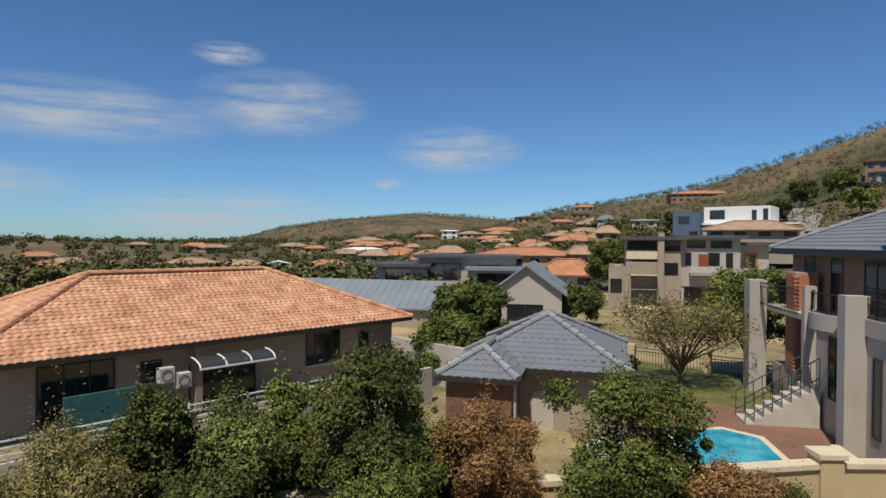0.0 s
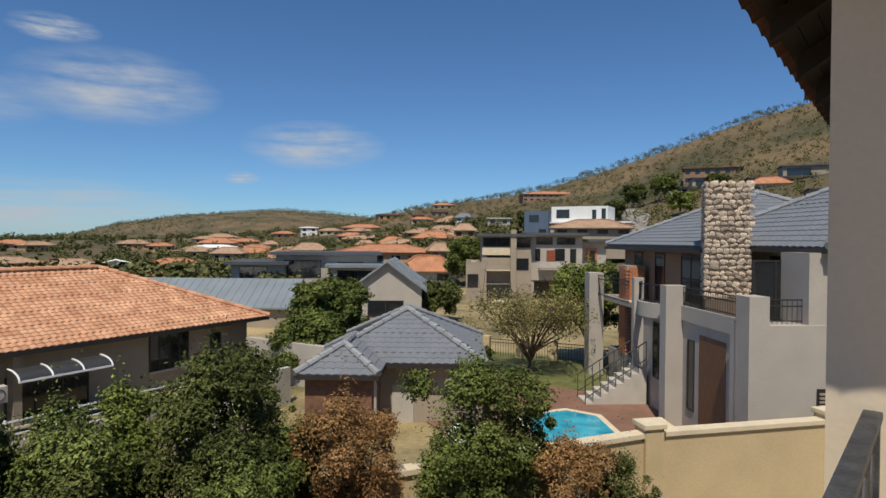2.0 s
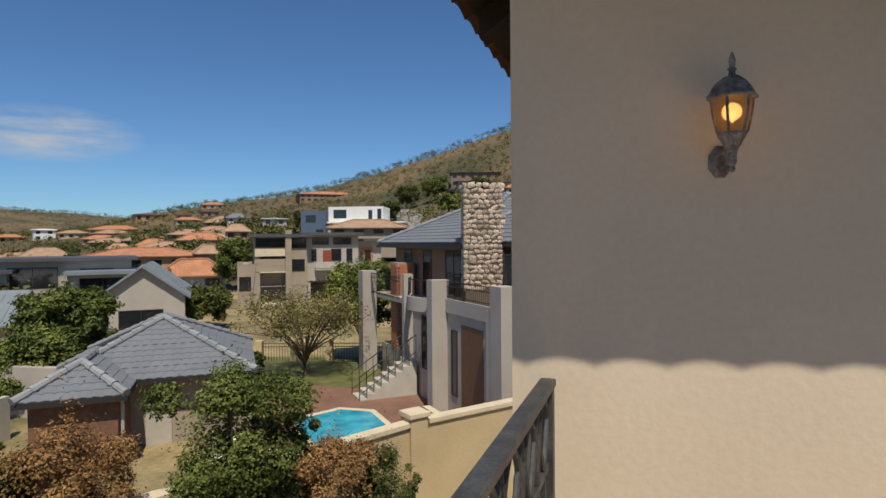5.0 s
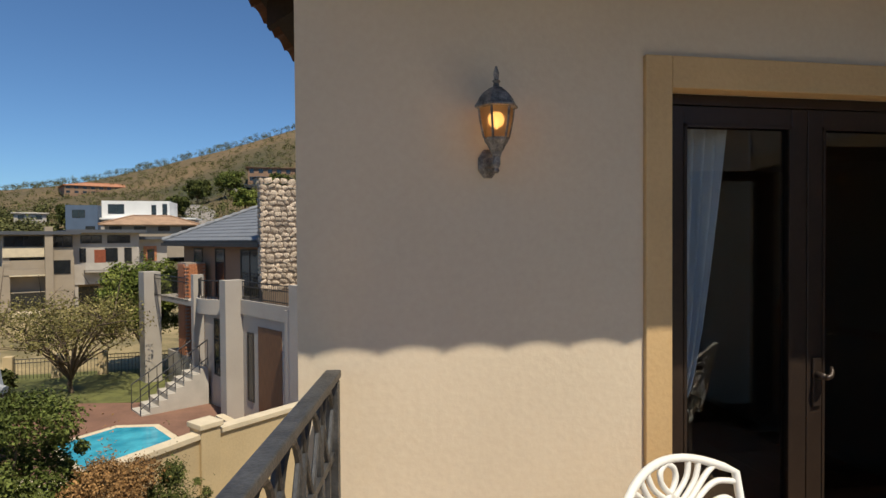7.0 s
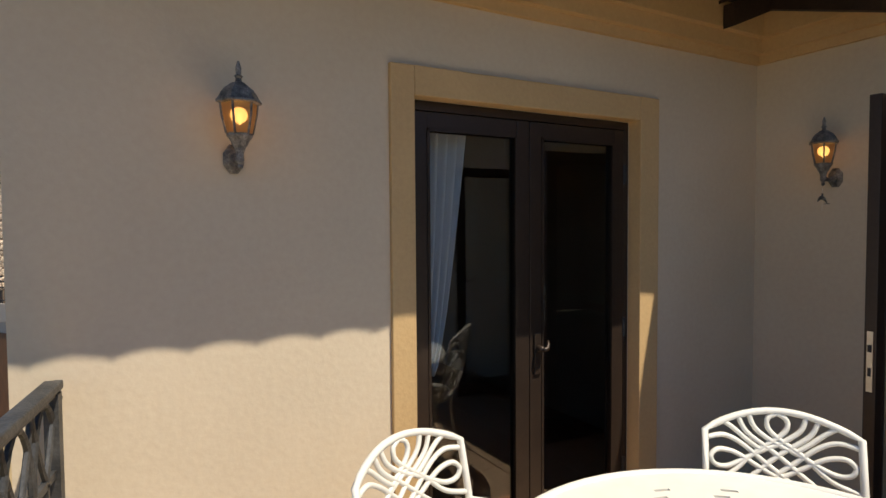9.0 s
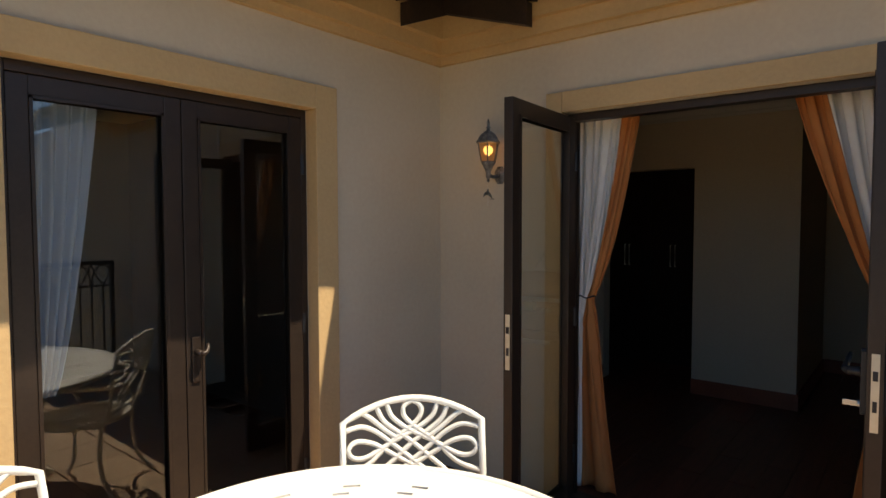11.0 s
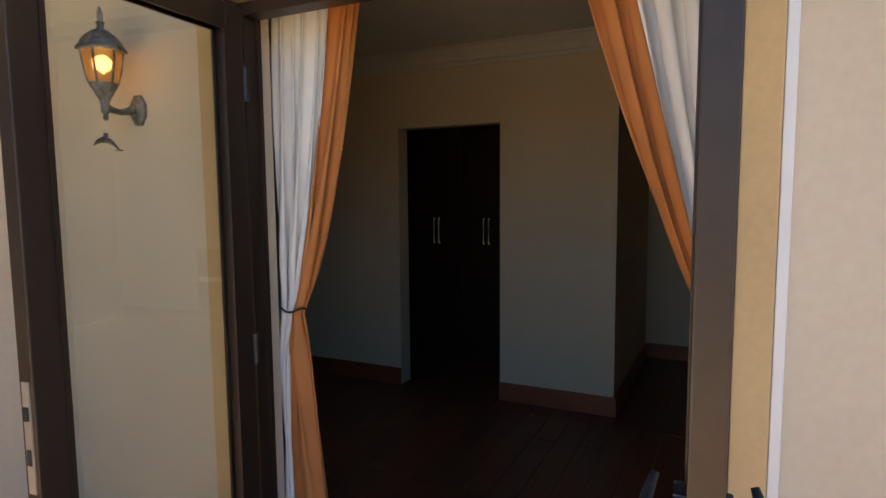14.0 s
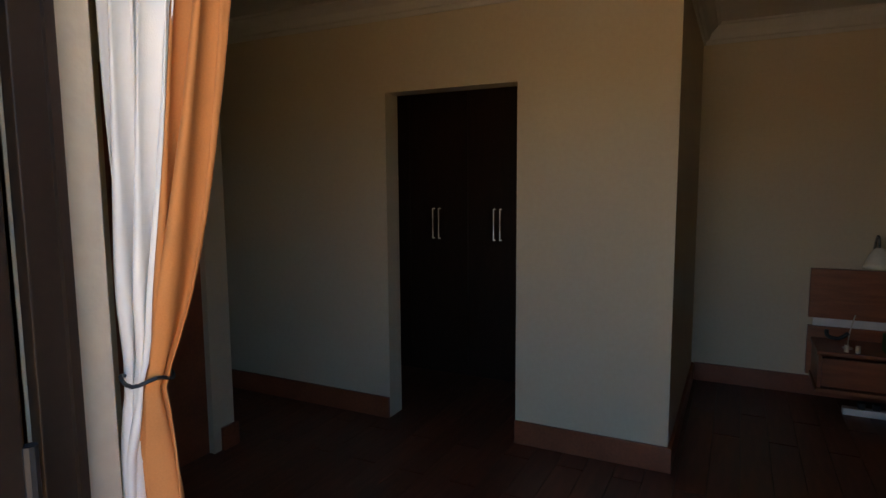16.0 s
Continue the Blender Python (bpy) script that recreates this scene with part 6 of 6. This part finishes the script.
# bearing, distance, width, foot, wall height, roof rise, roof and wall
SLOPE_HOUSES = (
    (35.7, 111, 18.7, -3.7, 3.0, 1.3, "oP"),
    (31.7, 74, 7.6, -3.9, 1.6, 1.8, "oW"),
    (30.4, 110, 5.0, -3.0, 2.6, 1.5, "tF"),
    (35.0, 197, 10.1, -1.1, 1.9, 1.9, "oT"),
    (38.5, 244, 12.7, -0.4, 2.3, 1.4, "tT"),
    (37.7, 215, 7.1, -1.8, 1.6, 1.6, "tT"),
    (31.3, 187, 12.8, -0.2, 2.5, 2.1, "oF"),
    (28.2, 175, 7.0, -0.1, 4.7, 2.0, "tF"),
    (42.9, 209, 13.0, -4.5, 2.4, 2.4, "tT"),
    (47.5, 250, 10.7, -4.5, 2.1, 1.4, "oF"),
    (50.3, 208, 10.8, -6.4, 3.2, 2.0, "tT"),
    (51.5, 270, 20.2, -4.2, 2.1, 1.0, "ww"),
    (51.2, 287, 16.1, -3.0, 2.7, 2.2, "oF"),
    (46.5, 265, 6.3, -3.1, 2.5, 1.5, "tF"),
    (43.0, 311, 8.9, 2.9, 4.7, 0.3, "ww"),
    (38.1, 292, 19.3, 4.7, 2.8, 1.7, "oT"),
    (37.7, 283, 17.4, 4.1, 1.6, 1.6, "tT"),
    (35.2, 318, 14.8, 11.9, 3.3, 0.6, "bF"),
    (32.7, 285, 6.5, 9.4, 4.4, 0.3, "bT"),
    (30.6, 300, 9.5, 13.1, 3.1, 0.6, "bF"),
    (28.3, 253, 7.9, 7.5, 3.9, 1.9, "gW"),
    (77.5, 186, 8.0, -7.6, 1.6, 2.0, "oF"),
    (78.5, 120, 5.4, -6.9, 1.2, 1.4, "oF"),
    (73.3, 216, 7.0, -7.6, 1.4, 1.2, "tF"),
    (68.7, 212, 11.6, -7.7, 1.2, 0.8, "tF"),
    (64.5, 197, 14.8, -7.6, 1.5, 1.1, "oF"),
    (55.5, 83, 5.3, -4.6, 1.2, 0.6, "oT"),
    (24.9, 217, 8.9, 4.7, 5.0, 0.2, "cc"),
    (16.2, 95, 12.4, 2.5, 1.2, 1.3, "tT"),
    (19.7, 296, 30.8, 21.2, 3.7, 2.0, "oB"),
    (5.9, 231, 19.7, 22.4, 5.7, 0.4, "bB"),
    (1.4, 186, 10.5, 15.4, 2.5, 2.0, "oC"),
)
for a, r, w, zb, h, ri, kd in SLOPE_HOUSES:
    x, y = CX - r * math.sin(radians(a)), CY + r * math.cos(radians(a))
    rm, word = ROOFS[kd[0]]
    storeys = 2 if h > 3.4 else 1
    hill_house(x - w / 2 * math.cos(radians(a)), y - w / 2 * math.sin(radians(a)), a + rng.uniform(-14, 14), w, w * 0.6, h, ri, rm, WALLS[kd[1]], "%s plastered house with %s %s roof on the slope" % ("two-storey" if storeys > 1 else "low", word, "hip" if ri > 0.7 else "flat"), zb, storeys)
for k in range(34):
    a = rng.uniform(29, 52) if k < 22 else rng.uniform(52, 80)
    r = rng.uniform(150, 330)
    w = rng.uniform(10, 16)
    x, y = CX - r * math.sin(radians(a)), CY + r * math.cos(radians(a))
    rm, word = ROOFS["ottto"[k % 5]]
    hill_house(x, y, a + rng.uniform(-25, 25), w, w * 0.6, 2.5, w * 0.12, rm, WALLS["FTCF"[k % 4]], "low plastered house with %s hip roof among trees" % word)
for a, r, w, label in ((9.5, 215, 20, "flat-roofed tan house high on the hill"), (3.0, 190, 22, "dark modern house high on the hill"), (-1.5, 150, 16, "modern house on the upper hillside")):
    x, y = CX - r * math.sin(radians(a)), CY + r * math.cos(radians(a))
    flat_house(x, y, a + 8, ((0, 0, w, 9, -1, 3.2, CONCRETE if a > 5 else TANWALL, DARKROOF, ((2, 1.6, 4, 2), (8, 1.6, 5, 2))), (w * 0.4, 2, w, 9, 3.2, 6.4, TANWALL, DARKROOF, ((1, 0.6, 6, 2),))), label)
gable_house(CX - 172 * math.sin(radians(60.8)), CY + 172 * math.cos(radians(60.8)), 58, 9.5, 6, -6.8, 1.6, 1.2, WHITEWALL, WHITEWALL, "white tent-like shed among trees")
# hill road
bm = bmesh.new()
pts = [(13.5, 120), (13.2, 135), (12.8, 150), (12.2, 170), (13.0, 195), (15, 215)]
prev = None
for i, (a, r) in enumerate(smooth_line([(p[0], p[1], 0) for p in pts], 5) and [(p.x, p.y) for p in smooth_line([(p[0], p[1], 0) for p in pts], 5)]):
    row = []
    for s in (-1, -0.33, 0.33, 1):
        aa = a + s * math.degrees(3.6 / r)
        row.append(bm.verts.new((CX - r * math.sin(radians(aa)), CY + r * math.cos(radians(aa)), ground_z(r, aa) + 0.5)))
    if prev:
        for k in range(3):
            bm.faces.new((prev[k], prev[k + 1], row[k + 1], row[k]))
    prev = row
tagged(part("road", bm, ROADMAT), "pale road climbing the hillside", "road", kind="structure")

# ---- far trees and bushes ----
def far_wood(name, count, seed, rmin, rmax, amin, amax, size, label, leaves=26, material=FARLEAF, power=1.0):
    rg = np.random.default_rng(seed)
    clumps = []
    for k in range(count):
        r = rmin + (rmax - rmin) * rg.uniform() ** power
        a = rg.uniform(amin, amax)
        s = size * rg.uniform(0.5, 1.3) * (0.6 + 0.4 * r / rmax)
        x, y = CX - r * math.sin(radians(a)), CY + r * math.cos(radians(a))
        z = ground_z(r, a)
        clumps.append((x, y, z + s * 0.7, s, s, s * 0.85))
    v, f = leaf_cloud(rg, clumps, count * leaves, size * 0.3, 1.3)
    me = bpy.data.meshes.new(name)
    me.from_pydata(v.tolist(), [], f.tolist())
    me.materials.append(material)
    return tagged(new(name, me), label, "trees", kind="stuff")


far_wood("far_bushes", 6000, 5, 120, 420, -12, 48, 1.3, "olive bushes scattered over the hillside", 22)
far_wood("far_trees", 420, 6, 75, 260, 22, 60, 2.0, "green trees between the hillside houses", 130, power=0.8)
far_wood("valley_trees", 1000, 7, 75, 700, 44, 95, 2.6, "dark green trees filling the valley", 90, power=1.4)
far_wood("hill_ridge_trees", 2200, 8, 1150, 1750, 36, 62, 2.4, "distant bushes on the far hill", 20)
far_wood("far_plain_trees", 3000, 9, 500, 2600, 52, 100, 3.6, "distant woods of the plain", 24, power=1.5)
far_wood("middle_trees", 60, 10, 48, 75, 38, 66, 1.5, "green trees behind the orange roof", 420)
for a, r, s, m in ((12.5, 205, 8, LEAF_DARK), (9.8, 206, 9, LEAF_MID), (14.2, 180, 6, LEAF_DARK), (22.5, 190, 7, LEAF_DARK), (8.5, 165, 6, LEAF_LIGHT), (5.5, 195, 6, LEAF_DARK)):
    x, y = CX - r * math.sin(radians(a)), CY + r * math.cos(radians(a))
    tree(x, y, ground_at(x, y) + s, s * 0.55, m, "rounded tree on the hillside by the road", int(a * 10), count=7000, leaf=0.32)


# ---- thin clouds ----
def cloud_mat():
    m = bpy.data.materials.new("self_lit_thin_cloud")
    m.use_nodes = True
    n, l = m.node_tree.nodes, m.node_tree.links
    n.remove(n["Principled BSDF"])
    em, tr, mx = n.new("ShaderNodeEmission"), n.new("ShaderNodeBsdfTransparent"), n.new("ShaderNodeMixShader")
    # emission gives the cloud the brightness that sunlight would
    em.inputs[0].default_value, em.inputs[1].default_value = (0.80, 0.87, 0.95, 1), 0.62
    co, mp, ns, rp = n.new("ShaderNodeTexCoord"), n.new("ShaderNodeMapping"), n.new("ShaderNodeTexNoise"), n.new("ShaderNodeMapRange")
    mp.inputs["Scale"].default_value = (0.8, 1.0, 1.7)
    mp.inputs["Rotation"].default_value = (0, 0.16, 0)
    ns.inputs["Scale"].default_value, ns.inputs["Detail"].default_value, ns.inputs["Roughness"].default_value = 1.5, 7, 0.55
    gr, inv, mul = n.new("ShaderNodeTexGradient"), n.new("ShaderNodeMapRange"), n.new("ShaderNodeMath")
    gr.gradient_type = "SPHERICAL"
    l.new(co.outputs["Object"], mp.inputs[0])
    l.new(mp.outputs[0], ns.inputs["Vector"])
    l.new(co.outputs["Object"], gr.inputs[0])
    rp.inputs["From Min"].default_value, rp.inputs["From Max"].default_value = 0.34, 0.72
    l.new(ns.outputs["Fac"], rp.inputs[0])
    inv.inputs["From Max"].default_value = 0.6
    l.new(gr.outputs["Fac"], inv.inputs[0])
    mul.operation = "MULTIPLY"
    l.new(rp.outputs[0], mul.inputs[0])
    l.new(inv.outputs[0], mul.inputs[1])
    l.new(mul.outputs[0], mx.inputs[0])
    l.new(tr.outputs[0], mx.inputs[1])
    l.new(em.outputs[0], mx.inputs[2])
    l.new(mx.outputs[0], n["Material Output"].inputs[0])
    return m


CLOUD = cloud_mat()
for a, el, w, h in ((59, 12.6, 17, 7), (75, 10.6, 24, 6), (63.5, 16.5, 7, 2.5), (42.5, 8.8, 14, 5), (49, 5.6, 3.6, 1.3), (64, 2.6, 26, 5), (84, 4.5, 20, 4)):
    R = 3800
    bm = bmesh.new()
    vs = [bm.verts.new(p) for p in ((-1, 0, -1), (1, 0, -1), (1, 0, 1), (-1, 0, 1))]
    bm.faces.new(vs)
    c = part("backdrop_cloud", bm, CLOUD)
    c.matrix_world = pose(CX - R * math.sin(radians(a)), CY + R * math.cos(radians(a)), R * math.tan(radians(el)), 0, 0, a) @ Matrix.Diagonal((R * math.tan(radians(w / 2)), 1, R * math.tan(radians(h / 2)), 1))
    c.visible_shadow = False
    tagged(c, "thin white streak of high cloud", "cloud", kind="structure")
